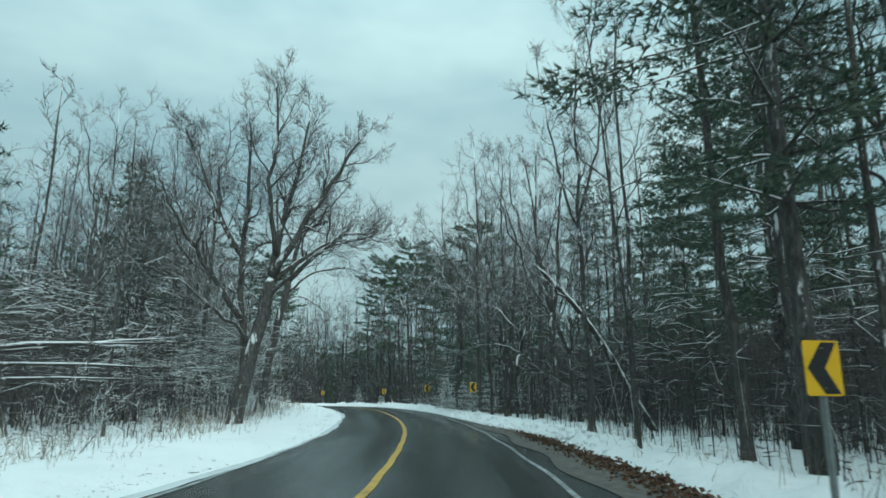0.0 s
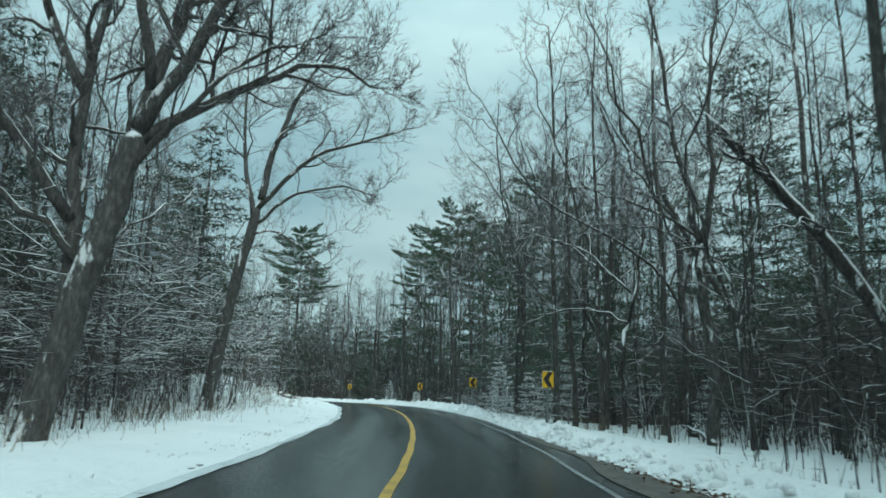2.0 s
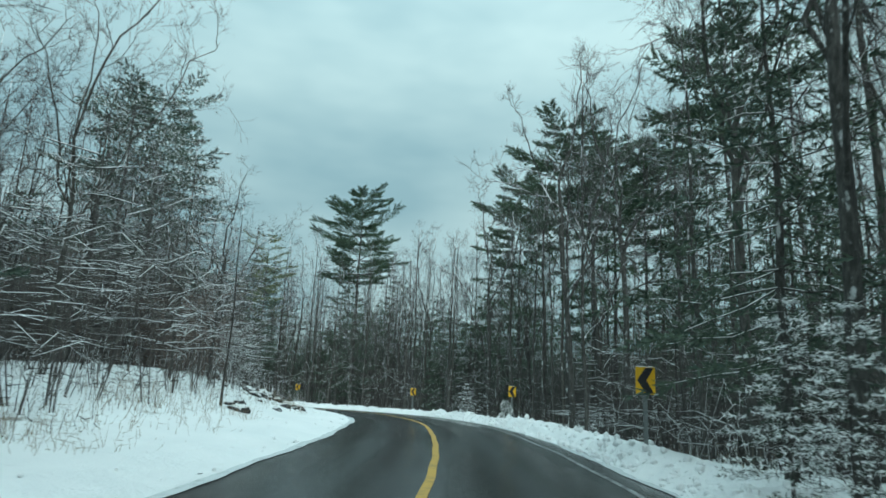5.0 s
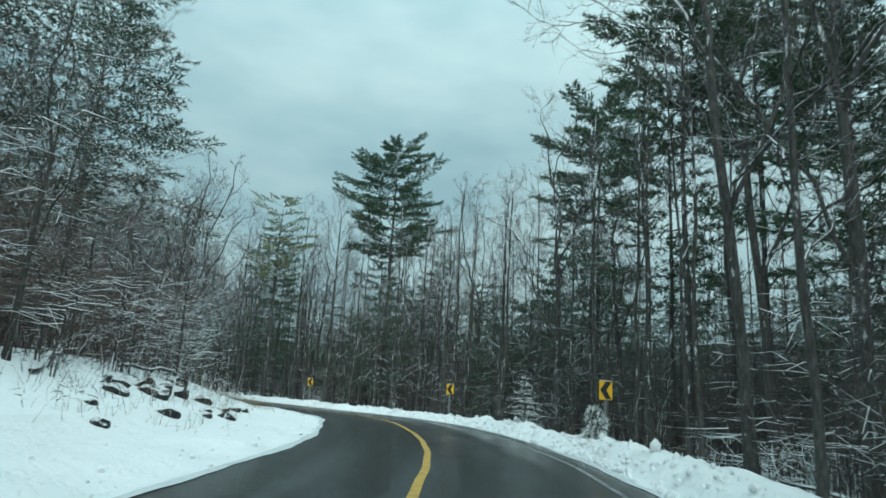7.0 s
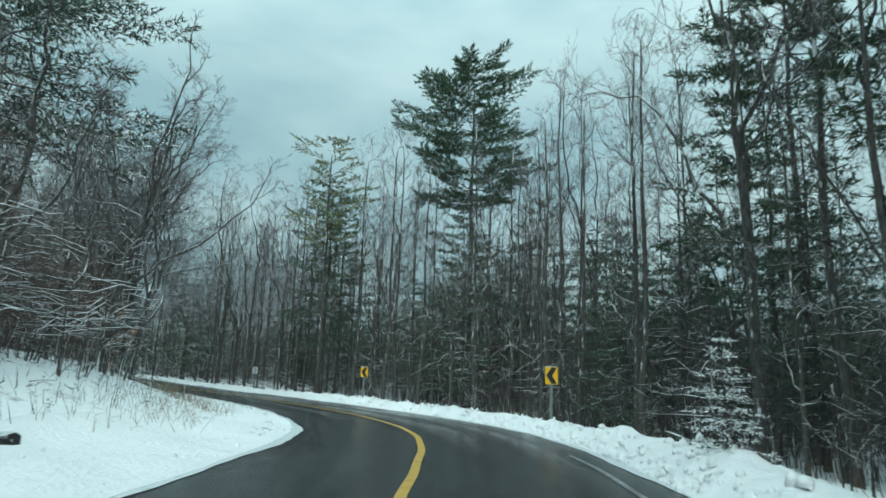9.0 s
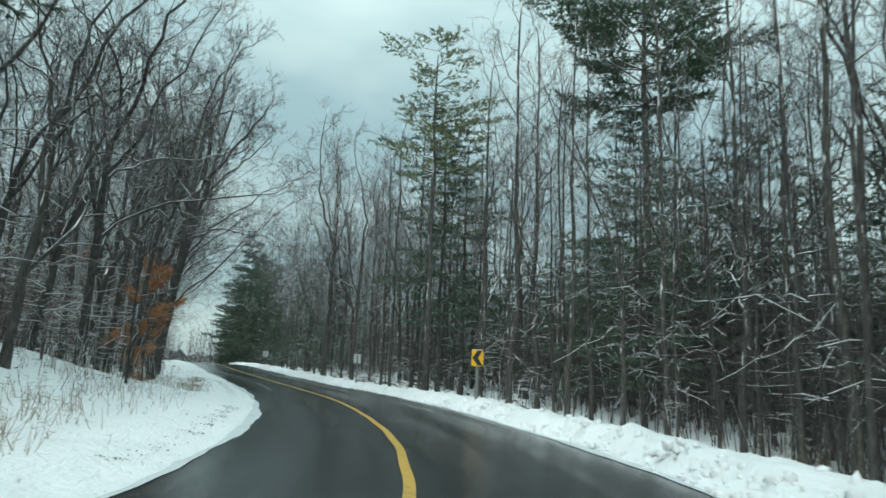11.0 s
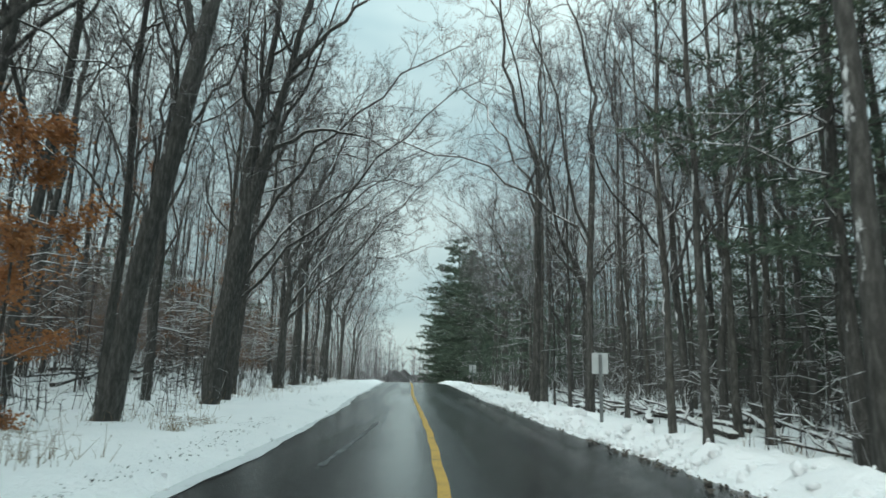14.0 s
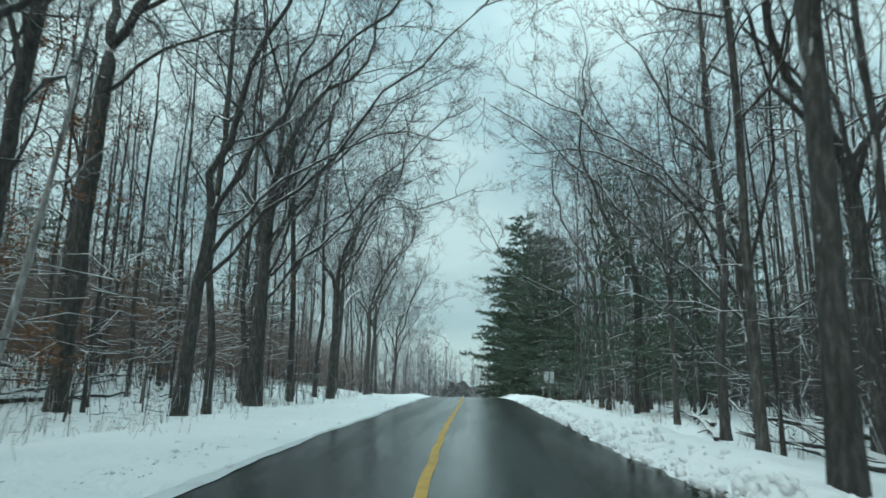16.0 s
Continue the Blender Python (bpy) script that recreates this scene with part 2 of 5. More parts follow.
# ---- the lie of the land ----
LINE = [(2.4, -140), (1.4, -60), (0.9, -20), (0.7, 0), (0.64, 13), (0.25, 22), (-0.55, 32), (-1.74, 41), (-3.54, 51), (-5.7, 60.5), (-8.3, 69.6), (-11.8, 79.65), (-15.85, 88.03), (-21.2, 96.6), (-27.8, 103),
        (-34.8, 108), (-42.45, 112.5), (-50.95, 116.44), (-59.95, 120.25), (-73.95, 126.05), (-88.95, 132.55), (-120, 145.7), (-170, 166.9), (-260, 205), (-420, 270), (-560, 330)]
CLIMB = [(-200, -0.7), (0, -0.60), (25, -0.56), (41, -0.44), (50, -0.30), (60, -0.10), (80, 0.25), (95, 0.43), (112, 0.51), (135, 0.52), (146, 0.58), (160, 0.78), (176, 1.12), (195, 1.55), (212, 1.90), (228, 2.02),
         (245, 1.75), (270, 0.6), (310, -2.2), (400, -8.0), (700, -14.0)]


def centre_line(step=0.5):
    p = np.array(LINE, float)
    out = []
    for a, b, c, e in zip(p[:-3], p[1:-2], p[2:-1], p[3:]):
        d0, d1, d2 = (np.linalg.norm(v) for v in (b - a, c - b, e - c))
        m1 = ((c - b) / d1 * d0 + (b - a) / d0 * d1) / (d0 + d1) * d1
        m2 = ((e - c) / d2 * d1 + (c - b) / d1 * d2) / (d1 + d2) * d1
        for u in np.arange(0, 1, step / d1):
            out.append((2 * u**3 - 3 * u**2 + 1) * b + (u**3 - 2 * u**2 + u) * m1 + (3 * u**2 - 2 * u**3) * c + (u**3 - u**2) * m2)
    return np.array(out)


MID = centre_line()
ALONG = np.r_[0, np.cumsum(np.linalg.norm(np.diff(MID, axis=0), axis=1))]
ALONG -= ALONG[np.argmin(np.abs(MID[:, 1] + 20))]
TANGENT = np.gradient(MID, axis=0)
TANGENT /= np.linalg.norm(TANGENT, axis=1)[:, None]
RIGHT = np.c_[TANGENT[:, 1], -TANGENT[:, 0]]


def road_z(s):
    xs, zs = np.array(CLIMB).T
    s = np.asarray(s, float)
    return sum(np.interp(s + k, xs, zs) for k in (-6, -3, 0, 3, 6)) / 5


def to_xy(s, d):
    """World place of a point s metres along the line and d metres to its right."""
    s, d = np.asarray(s, float), np.asarray(d, float)
    mid = np.stack([np.interp(s, ALONG, MID[:, k]) for k in (0, 1)], -1)
    right = np.stack([np.interp(s, ALONG, RIGHT[:, k]) for k in (0, 1)], -1)
    return mid + right * d[..., None]


def to_sd(xy):
    xy = np.atleast_2d(np.asarray(xy, float))
    s, d = np.empty(len(xy)), np.empty(len(xy))
    for k in range(0, len(xy), 4000):
        part = xy[k : k + 4000]
        far = ((part[:, None] - MID[None, ::2]) ** 2).sum(-1)
        i = far.argmin(1) * 2
        off = part - MID[i]
        s[k : k + 4000] = ALONG[i] + (off * TANGENT[i]).sum(1)
        side = (off * RIGHT[i]).sum(1)
        d[k : k + 4000] = np.where(side < 0, -1, 1) * np.sqrt(far.min(1))
    return s, d


def smooth(a, b, x):
    u = np.clip((np.asarray(x, float) - a) / (b - a), 0, 1)
    return u * u * (3 - 2 * u)


def crossed(a, b):
    a, b = np.asarray(a), np.asarray(b)
    return a[..., [1, 2, 0]] * b[..., [2, 0, 1]] - a[..., [2, 0, 1]] * b[..., [1, 2, 0]]


TURNS = {}


def waves(x, y, seed, size):
    """Cheap rolling noise, about -1 to 1."""
    if seed not in TURNS:
        r = np.random.RandomState(seed)
        TURNS[seed] = [(r.uniform(0, 6.28), r.uniform(0, 6.28)) for _ in range(6)]
    out = 0
    for k, (ang, ph) in enumerate(TURNS[seed]):
        f = (1.0 + 0.55 * k) / size * 2
        out = out + np.sin((math.cos(ang) * x + math.sin(ang) * y) * f + ph) / (1 + 0.5 * k)
    return out / 2.6


def left_edge(s):
    return -3.45 - 0.25 * smooth(40, 20, s) + 0.22 * smooth(30, 44, s) * smooth(84, 74, s) + 0.08 * smooth(84, 92, s) + 0.12 * smooth(90, 130, s) + 0.2 * smooth(150, 165, s)


def right_edge(s):
    return 3.95 + 1.0 * smooth(62, 44, s) + 0.1 * smooth(100, 140, s) - 0.45 * smooth(150, 162, s)


def ground_z(s, d, x, y):
    z = road_z(s)
    left, right = np.maximum(0, -d - 3.6), np.maximum(0, d - 4.0)
    hump = smooth(70, 98, s) * smooth(158, 138, s)
    bank = 0.5 * smooth(70, 40, s) * smooth(4, 22, left) + hump * (1.9 * smooth(1.2, 9, left)) + smooth(138, 165, s) * smooth(300, 250, s) * 2.5 * smooth(3.5, 24, left)
    off = np.where(d < 0, 0.12 * smooth(0, 2.5, left) + bank, 0.12 * smooth(0, 1.5, right) - (0.08 + 0.22 * smooth(74, 96, s)) * smooth(1.3, 3.6, right) - 0.95 * smooth(2.6, 10, right) * smooth(150, 134, s) * (0.2 + 0.8 * smooth(74, 96, s)) + 0.02 * np.maximum(0, np.minimum(right, 60) - 12))
    rough = 0.10 * waves(x, y, 3, 7.0) + 0.05 * waves(x, y, 4, 2.6) + 0.6 * waves(x, y, 5, 60.0) * smooth(8, 50, np.abs(d))
    return z + off + rough * smooth(3.4, 7.0, np.abs(d))


def height_at(x, y):
    s, d = to_sd([(x, y)])
    return float(ground_z(s, d, np.array([x]), np.array([y]))[0])


# ---- mesh tools ----
def mesh_of(name, verts, tris, mat, soft=False):
    me = bpy.data.meshes.new(name)
    verts, tris = np.asarray(verts, np.float32), np.asarray(tris, np.int32)
    me.vertices.add(len(verts))
    me.vertices.foreach_set("co", verts.ravel())
    me.loops.add(tris.size)
    me.loops.foreach_set("vertex_index", tris.ravel())
    me.polygons.add(len(tris))
    me.polygons.foreach_set("loop_start", np.arange(0, tris.size, tris.shape[1], dtype=np.int32))
    if soft:
        me.polygons.foreach_set("use_smooth", np.ones(len(tris), bool))
    me.update(calc_edges=True)
    me.materials.append(mat)
    return me


def from_bm(name, bm, mat, soft=False):
    me = bpy.data.meshes.new(name)
    bm.normal_update()
    bm.to_mesh(me)
    bm.free()
    me.materials.append(mat)
    if soft:
        me.polygons.foreach_set("use_smooth", np.ones(len(me.polygons), bool))
    return me


def child(name, me, parent, label=""):
    ob = new(name, me)
    ob.parent = parent
    if label:
        tagged(ob, label)
    return ob


class Shape:
    """Gathers triangles."""

    def __init__(self):
        self.v, self.f, self.n = [], [], 0

    def add(self, v, f):
        self.v.append(np.asarray(v, float))
        self.f.append(np.asarray(f, np.int64) + self.n)
        self.n += len(self.v[-1])

    def tube(self, pts, radii, sides):
        """A tapered tube along pts that ends in a point."""
        pts, radii = np.asarray(pts, float), np.asarray(radii, float)
        k = len(pts)
        way = np.gradient(pts, axis=0)
        way /= np.linalg.norm(way, axis=1)[:, None] + 1e-9
        ref = np.array([0.31, 0.17, 0.93]) if abs(way[0, 2]) < 0.8 else np.array([0.95, 0.21, 0.1])
        a = crossed(way, ref)
        a /= np.linalg.norm(a, axis=1)[:, None] + 1e-9
        b = crossed(way, a)
        ang = np.arange(sides) * 2 * np.pi / sides
        ring = (a[:, None] * np.cos(ang)[None, :, None] + b[:, None] * np.sin(ang)[None, :, None]) * radii[:, None, None] + pts[:, None]
        v = ring[:-1].reshape(-1, 3)
        v = np.vstack([v, pts[-1]])
        i, j = np.arange(k - 2)[:, None], np.arange(sides)[None]
        p, q = i * sides + j, i * sides + (j + 1) % sides
        f = np.concatenate([np.stack([p, q, q + sides], -1).reshape(-1, 3), np.stack([p, q + sides, p + sides], -1).reshape(-1, 3)])
        base, j = (k - 2) * sides, np.arange(sides)
        tip = np.stack([base + j, base + (j + 1) % sides, np.full(sides, len(v) - 1)], -1)
        if sides > 6:
            # close the foot
            v = np.vstack([v, pts[0]])
            tip = np.concatenate([tip, np.stack([(j + 1) % sides, j, np.full(sides, len(v) - 1)], -1)])
        self.add(v, np.concatenate([f, tip]))

    def cones(self, foot, tip, radius):
        """Many straight three-sided twigs at once."""
        foot, tip = np.asarray(foot, float), np.asarray(tip, float)
        n = len(foot)
        way = tip - foot
        way /= np.linalg.norm(way, axis=1)[:, None] + 1e-9
        a = crossed(way, np.where(np.abs(way[:, 2:]) < 0.8, [[0.1, 0.2, 0.97]], [[0.97, 0.2, 0.1]]))
        a /= np.linalg.norm(a, axis=1)[:, None] + 1e-9
        b = crossed(way, a)
        radius = np.broadcast_to(np.asarray(radius, float), (n,))[:, None]
        v = np.stack([foot + a * radius, foot + (-0.5 * a + 0.866 * b) * radius, foot + (-0.5 * a - 0.866 * b) * radius, tip], 1).reshape(-1, 3)
        k = np.arange(n)[:, None] * 4
        self.add(v, np.concatenate([k + [0, 1, 3], k + [1, 2, 3], k + [2, 0, 3]]))

    def blades(self, foot, tip, width, rng):
        """The finest twigs, too thin to show a round section: one sliver each."""
        foot, tip = np.asarray(foot, float), np.asarray(tip, float)
        n = len(foot)
        across = crossed(tip - foot, rng.normal(0, 1, (n, 3)))
        across /= np.linalg.norm(across, axis=1)[:, None] + 1e-9
        across = across * np.broadcast_to(np.asarray(width, float), (n,))[:, None]
        v = np.stack([foot - across, foot + across, tip], 1).reshape(-1, 3)
        self.add(v, np.arange(3 * n).reshape(n, 3))

    def arrays(self):
        return np.concatenate(self.v), np.concatenate(self.f)

    def mesh(self, name, mat, soft=False):
        return mesh_of(name, *self.arrays(), mat, soft)


def grown(rng, start, way, length, n, rise, wobble):
    """A wandering line of n + 1 points."""
    pts, d = [np.asarray(start, float)], np.asarray(way, float) / np.linalg.norm(way)
    for _ in range(n):
        d = d + np.array([0, 0, rise]) + rng.normal(0, wobble, 3)
        d /= np.linalg.norm(d)
        pts.append(pts[-1] + d * length / n)
    pts = np.array(pts)
    pts[1:-1] += rng.normal(0, 0.09 * length / n, (n - 1, 3))
    return pts


def along_line(pts, u):
    k = u * (len(pts) - 1)
    i = min(int(k), len(pts) - 2)
    d = pts[i + 1] - pts[i]
    return pts[i] + d * (k - i), d / (np.linalg.norm(d) + 1e-9)


def slanted(rng, way, angle, turn):
    """A direction that leaves way at that angle (radians), turned about it."""
    ref = np.array([0, 0, 1.0]) if abs(way[2]) < 0.9 else np.array([1.0, 0, 0])
    a = crossed(way, ref)
    a /= np.linalg.norm(a)
    b = crossed(way, a)
    return way * math.cos(angle) + (a * math.cos(turn) + b * math.sin(turn)) * math.sin(angle)


def limbs_on(rng, wood, crown, pts, radii, u0, count, reach, n2, n3, flat=0.0, sides=5, thick=1.0, rise=0.10, least=0.02, fine=0.008, sub=6, solid=True, pull=(0, 0)):
    """Limbs, branches and twigs on a stem: limbs go to wood, the finer ones to crown. pull: a way the limbs reach towards."""
    turn = rng.uniform(0, 6.28)
    foot, tip = [], []
    pull = np.array([*pull, 0.0])
    for k in range(count):
        u = u0 + (1 - u0) * ((k + rng.uniform(0, 0.9)) / count)
        u = min(u, 0.985)
        at, way = along_line(pts, u)
        turn += 2.4 + rng.normal(0, 0.5)
        angle = math.radians(rng.uniform(32, 72) + flat * 25 - 18 * u)
        size = reach * (1.12 - 0.72 * (u - u0) / (1 - u0 + 1e-6)) * rng.uniform(0.5, 1.25)
        r = float(np.interp(u, np.linspace(0, 1, len(radii)), radii)) * rng.uniform(0.30, 0.52) * thick
        r = max(r, least)
        limb = grown(rng, at, slanted(rng, way, angle, turn) + pull, size, 7, rise * (1 - flat), 0.23)
        wood.tube(limb, np.linspace(r, r * 0.22, 8), sides)
        for j in range(n2):
            v = 0.2 + 0.8 * (j + rng.uniform(0, 0.9)) / n2
            at2, way2 = along_line(limb, min(v, 0.98))
            size2 = size * rng.uniform(0.26, 0.62) * (1.2 - 0.55 * v)
            r2 = max(fine * 1.4, r * 0.44 * (1.1 - 0.6 * v))
            br = grown(rng, at2, slanted(rng, way2, math.radians(rng.uniform(28, 62)), rng.uniform(0, 6.28)), size2, 4, rise * 1.1, 0.24)
            crown.tube(br, np.linspace(r2, r2 * 0.35, 5), 3)
            for i in range(n3):
                w = 0.2 + 0.8 * (i + rng.uniform(0, 0.9)) / n3
                at3, way3 = along_line(br, min(w, 0.98))
                d3 = slanted(rng, way3, math.radians(rng.uniform(18, 55)), rng.uniform(0, 6.28)) + np.array([0, 0, 0.16 * (1 - flat)])
                foot.append(at3)
                tip.append(at3 + d3 * rng.uniform(0.45, 1.0) * (0.26 + 0.36 * size2))
    if foot:
        foot, tip = np.array(foot), np.array(tip)
        # each twig bends once on its way, and carries finer ones that turn upward
        way = tip - foot
        far = np.linalg.norm(way, axis=1)[:, None]
        knee = foot + way * rng.uniform(0.4, 0.65, (len(foot), 1)) + rng.normal(0, 0.10, way.shape) * far
        if solid:
            crown.cones(foot, knee + (knee - foot) * 0.06, fine)
            crown.cones(knee, tip, fine * 0.75)
        else:
            crown.blades(foot, knee + (knee - foot) * 0.06, fine * 1.1, rng)
            crown.blades(knee, tip, fine * 0.9, rng)
        for _ in range(sub):
            q = rng.uniform(0.1, 0.98, (len(foot), 1))
            at = np.where(q < 0.5, foot + (knee - foot) * q * 2, knee + (tip - knee) * (q * 2 - 1))
            off = rng.normal(0, 1, way.shape)
            off[:, 2] += 0.35 * (1 - flat)
            off /= np.linalg.norm(off, axis=1)[:, None]
            crown.blades(at, at + (way * 0.40 + off * far * 0.30) * rng.uniform(0.5, 1.3, (len(foot), 1)), fine * 0.62, rng)


def bare_tree(seed, tall, r0, u0, count, reach, n2, n3, lean=(0, 0), flat=0.0, sides=8, least=0.024, fine=0.008, sub=6, solid=True, split=False):
    """A leafless tree: the wood of stem and limbs, and its crown of branches and twigs."""
    rng = np.random.RandomState(seed)
    wood, crown = Shape(), Shape()
    n = 9
    zs = np.linspace(0, 1, n + 1)
    sway = rng.normal(0, 0.0065 * tall, (n + 1, 2)).cumsum(0) * 0.5
    sway[:2] = 0
    pts = np.c_[lean[0] * zs**1.2 + sway[:, 0], lean[1] * zs**1.2 + sway[:, 1], tall * zs]
    pts[0, 2] = -0.35
    rad = r0 * (1 - 0.82 * zs) ** 0.9
    rad[0] *= 1.55
    pts = np.insert(pts, 1, [pts[0, 0], pts[0, 1], 0.45], 0)
    rad = np.insert(rad, 1, r0 * 1.06)
    wood.tube(pts, rad, sides)
    limbs = crown if split else wood
    limbs_on(rng, limbs, crown, pts, rad, u0, count, reach, n2, n3, flat, 5 if sides > 6 else 3, least=least, fine=fine, sub=sub, solid=solid)
    return wood, crown


def fan_tree(seed, tall, r0, fork_at, leaders, open_out, lean=(0, 0), n1=9, n2=7, n3=6, pull=(0, 0), limb=0.36):
    """A hardwood whose trunk parts into leaders that arch outward, with long wandering limbs."""
    rng = np.random.RandomState(seed)
    wood, crown = Shape(), Shape()
    z = np.linspace(0, 1, 6)
    trunk = np.c_[lean[0] * z * fork_at / tall, lean[1] * z * fork_at / tall, z * fork_at]
    trunk[1:, :2] += rng.normal(0, 0.06, (5, 2)).cumsum(0) * 0.7
    trunk[0, 2] = -0.35
    rad = np.array([1.5, 1.05, 1.0, 0.95, 0.9, 0.8]) * r0
    wood.tube(np.vstack([trunk, trunk[-1] + [0, 0, 0.5]]), np.r_[rad, r0 * 0.3], 8)
    turn = rng.uniform(0, 6.28)
    for k in range(leaders):
        at, way = along_line(trunk, 1 - 0.45 * rng.uniform(0, 1) * (k > 1))
        turn += 6.28 / leaders + rng.normal(0, 0.35)
        ang = open_out * (0.25 if k == 0 else rng.uniform(0.6, 1.25))
        size = (tall - at[2]) / math.cos(min(ang, 0.9) * 0.7) * (1.0 if k == 0 else rng.uniform(0.62, 0.98))
        aim = slanted(rng, np.array([lean[0] / tall, lean[1] / tall, 1.0]), ang, turn) + np.array([*pull, 0.0])
        line = grown(rng, at, aim, size, 11, 0.03, 0.15)
        r = np.linspace(r0 * (0.66 if k == 0 else rng.uniform(0.34, 0.56)), 0.016, 12)
        wood.tube(line, r, 6)
        limbs_on(rng, wood, crown, line, r, 0.14, n1, size * limb, n2, n3, 0.2, 4, 1.0, 0.04, pull=pull, sub=7)
    return wood, crown


def conifer(seed, tall, r0, u0, spread, whorls, per, tufts, droop=0.0, blade=0.26, bend=0.0, ragged=0.35, top=0.12, taper=0.75, thin=4.2):
    """A pine or hemlock: stem and boughs, and needles in tufts along flat sprays."""
    rng = np.random.RandomState(seed)
    wood, green = Shape(), Shape()
    zs = np.linspace(0, 1, 8)
    pts = np.c_[bend * zs**2 + rng.normal(0, 0.04, 8), rng.normal(0, 0.04, 8), tall * zs]
    pts[0, 2] = -0.3
    rad = r0 * (1 - 0.9 * zs)
    rad[0] *= 1.3
    wood.tube(pts, rad, 7)
    for k in range(whorls):
        u = u0 + (0.985 - u0) * (k + rng.uniform(0, 0.6)) / whorls
        at, _ = along_line(pts, u)
        q = (u - u0) / (1 - u0)
        wide = spread * ((1 - q) ** taper * (0.55 + 0.45 * min(1, q * 5)) + top)
        for j in range(per):
            turn = 6.28 * (j + rng.uniform(-0.3, 0.3)) / per + k * 1.1
            size = wide * rng.uniform(1 - ragged, 1 + ragged)
            lift = 0.20 * q + 0.03 - droop + rng.normal(0, 0.07)
            way = np.array([math.cos(turn), math.sin(turn), lift])
            bough = grown(rng, at, way, size, 4, 0.06 - 0.10 * droop, 0.06)
            rb = max(0.012, r0 * 0.28 * (1 - 0.7 * q))
            wood.tube(bough, np.linspace(rb, 0.006, 5), 3)
            sprays = max(3, int(size * thin))
            for i in range(sprays):
                v = 0.22 + 0.78 * (i + rng.uniform(0, 0.8)) / sprays
                p0, w0 = along_line(bough, min(v, 0.99))
                side = 1 if i % 2 else -1
                flat_side = crossed(w0, [0, 0, 1.0])
                flat_side /= np.linalg.norm(flat_side) + 1e-9
                out = w0 * rng.uniform(0.5, 0.9) + flat_side * side * rng.uniform(0.5, 1.0) + np.array([0, 0, rng.uniform(-0.12, 0.22) - 0.3 * droop])
                out /= np.linalg.norm(out)
                span = size * 0.26 * (1.15 - v * 0.6) + 0.12
                for m in range(tufts):
                    c = p0 + out * span * (m + rng.uniform(0.2, 1.0)) / tufts
                    ways = out * 0.75 + rng.normal(0, 0.42, (6, 3)) + np.array([0, 0, 0.12 - 0.5 * droop])
                    ways /= np.linalg.norm(ways, axis=1)[:, None]
                    across = crossed(ways, rng.normal(0, 1, (6, 3)))
                    across /= np.linalg.norm(across, axis=1)[:, None] + 1e-9
                    ln = blade * rng.uniform(0.7, 1.3, (6, 1))
                    tri = np.stack([c - across * 0.095 * blade, c + across * 0.095 * blade, c + ways * ln], 1)
                    green.add(tri.reshape(-1, 3), np.arange(18).reshape(6, 3))
    return wood, green


def thing(name, parts, at, turn=0.0, size=1.0, label="", category="", group=""):
    """A top-level thing of mesh parts: (name, mesh, label)."""
    ob = new(name)
    ob.empty_display_size = 0.2
    for pname, me, plabel in parts:
        part = child(pname, me, ob, plabel)
        if pname in ("crown", "branches", "leaves"):
            tagged(part, kind="stuff")
    ob.matrix_basis = pose(*at, 0, 0, turn) @ Matrix.Diagonal((size, size, size, 1))
    return tagged(ob, label, category, group)


def stuff(name, shapes, mat, label, category):
    """Many small things joined to one mesh: (verts, tris) each."""
    vs, fs, n = [], [], 0
    for v, f in shapes:
        vs.append(v)
        fs.append(f + n)
        n += len(v)
    return tagged(new(name, mesh_of(name, np.concatenate(vs), np.concatenate(fs), mat)), label, category, kind="stuff")


def moved(arrays, at, turn, size):
    v, f = arrays
    c, s = math.cos(turn), math.sin(turn)
    return v @ np.array([[c, s, 0], [-s, c, 0], [0, 0, 1]]) * size + np.array(at), f


# ---- ground, road, banks ----
def spaced(lo, hi, step, far):
    fine = np.arange(lo, hi + step, step)
    steps = np.cumsum(1.35 ** np.arange(1, 30) * step)
    steps = steps[steps < far]
    return np.r_[lo - steps[::-1], fine, hi + steps]


def grid_mesh(name, v, rows, cols, mat, uv=None, soft=True):
    i, j = np.meshgrid(np.arange(rows - 1), np.arange(cols - 1), indexing="ij")
    p = (i * cols + j).ravel()
    quads = np.stack([p, p + 1, p + cols + 1, p + cols], -1)
    me = mesh_of(name, v, quads, mat, soft)
    if uv is not None:
        layer = me.uv_layers.new(name="UVMap")
        layer.data.foreach_set("uv", np.asarray(uv, np.float32)[quads.ravel()].ravel())
    return me


def ground():
    xs, ys = spaced(-230, 50, 1.0, 2600), spaced(-30, 215, 1.0, 2600)
    y, x = np.meshgrid(ys, xs, indexing="ij")
    x, y = x.ravel(), y.ravel()
    s, d = to_sd(np.c_[x, y])
    # the sheet dips below the road and its banks
    z = ground_z(np.clip(s, -100, 420), d, x, y) - 0.6 * smooth(6.6, 5.4, np.abs(d))
    far = smooth(150, 900, np.abs(d))
    z = z * (1 - far) + far * (-2.0)
    ob = new("ground", grid_mesh("ground", np.c_[x, y, z], len(ys), len(xs), FLOOR_MAT))
    return tagged(ob, "snow-covered forest floor with leaf litter showing through", "ground", kind="structure")


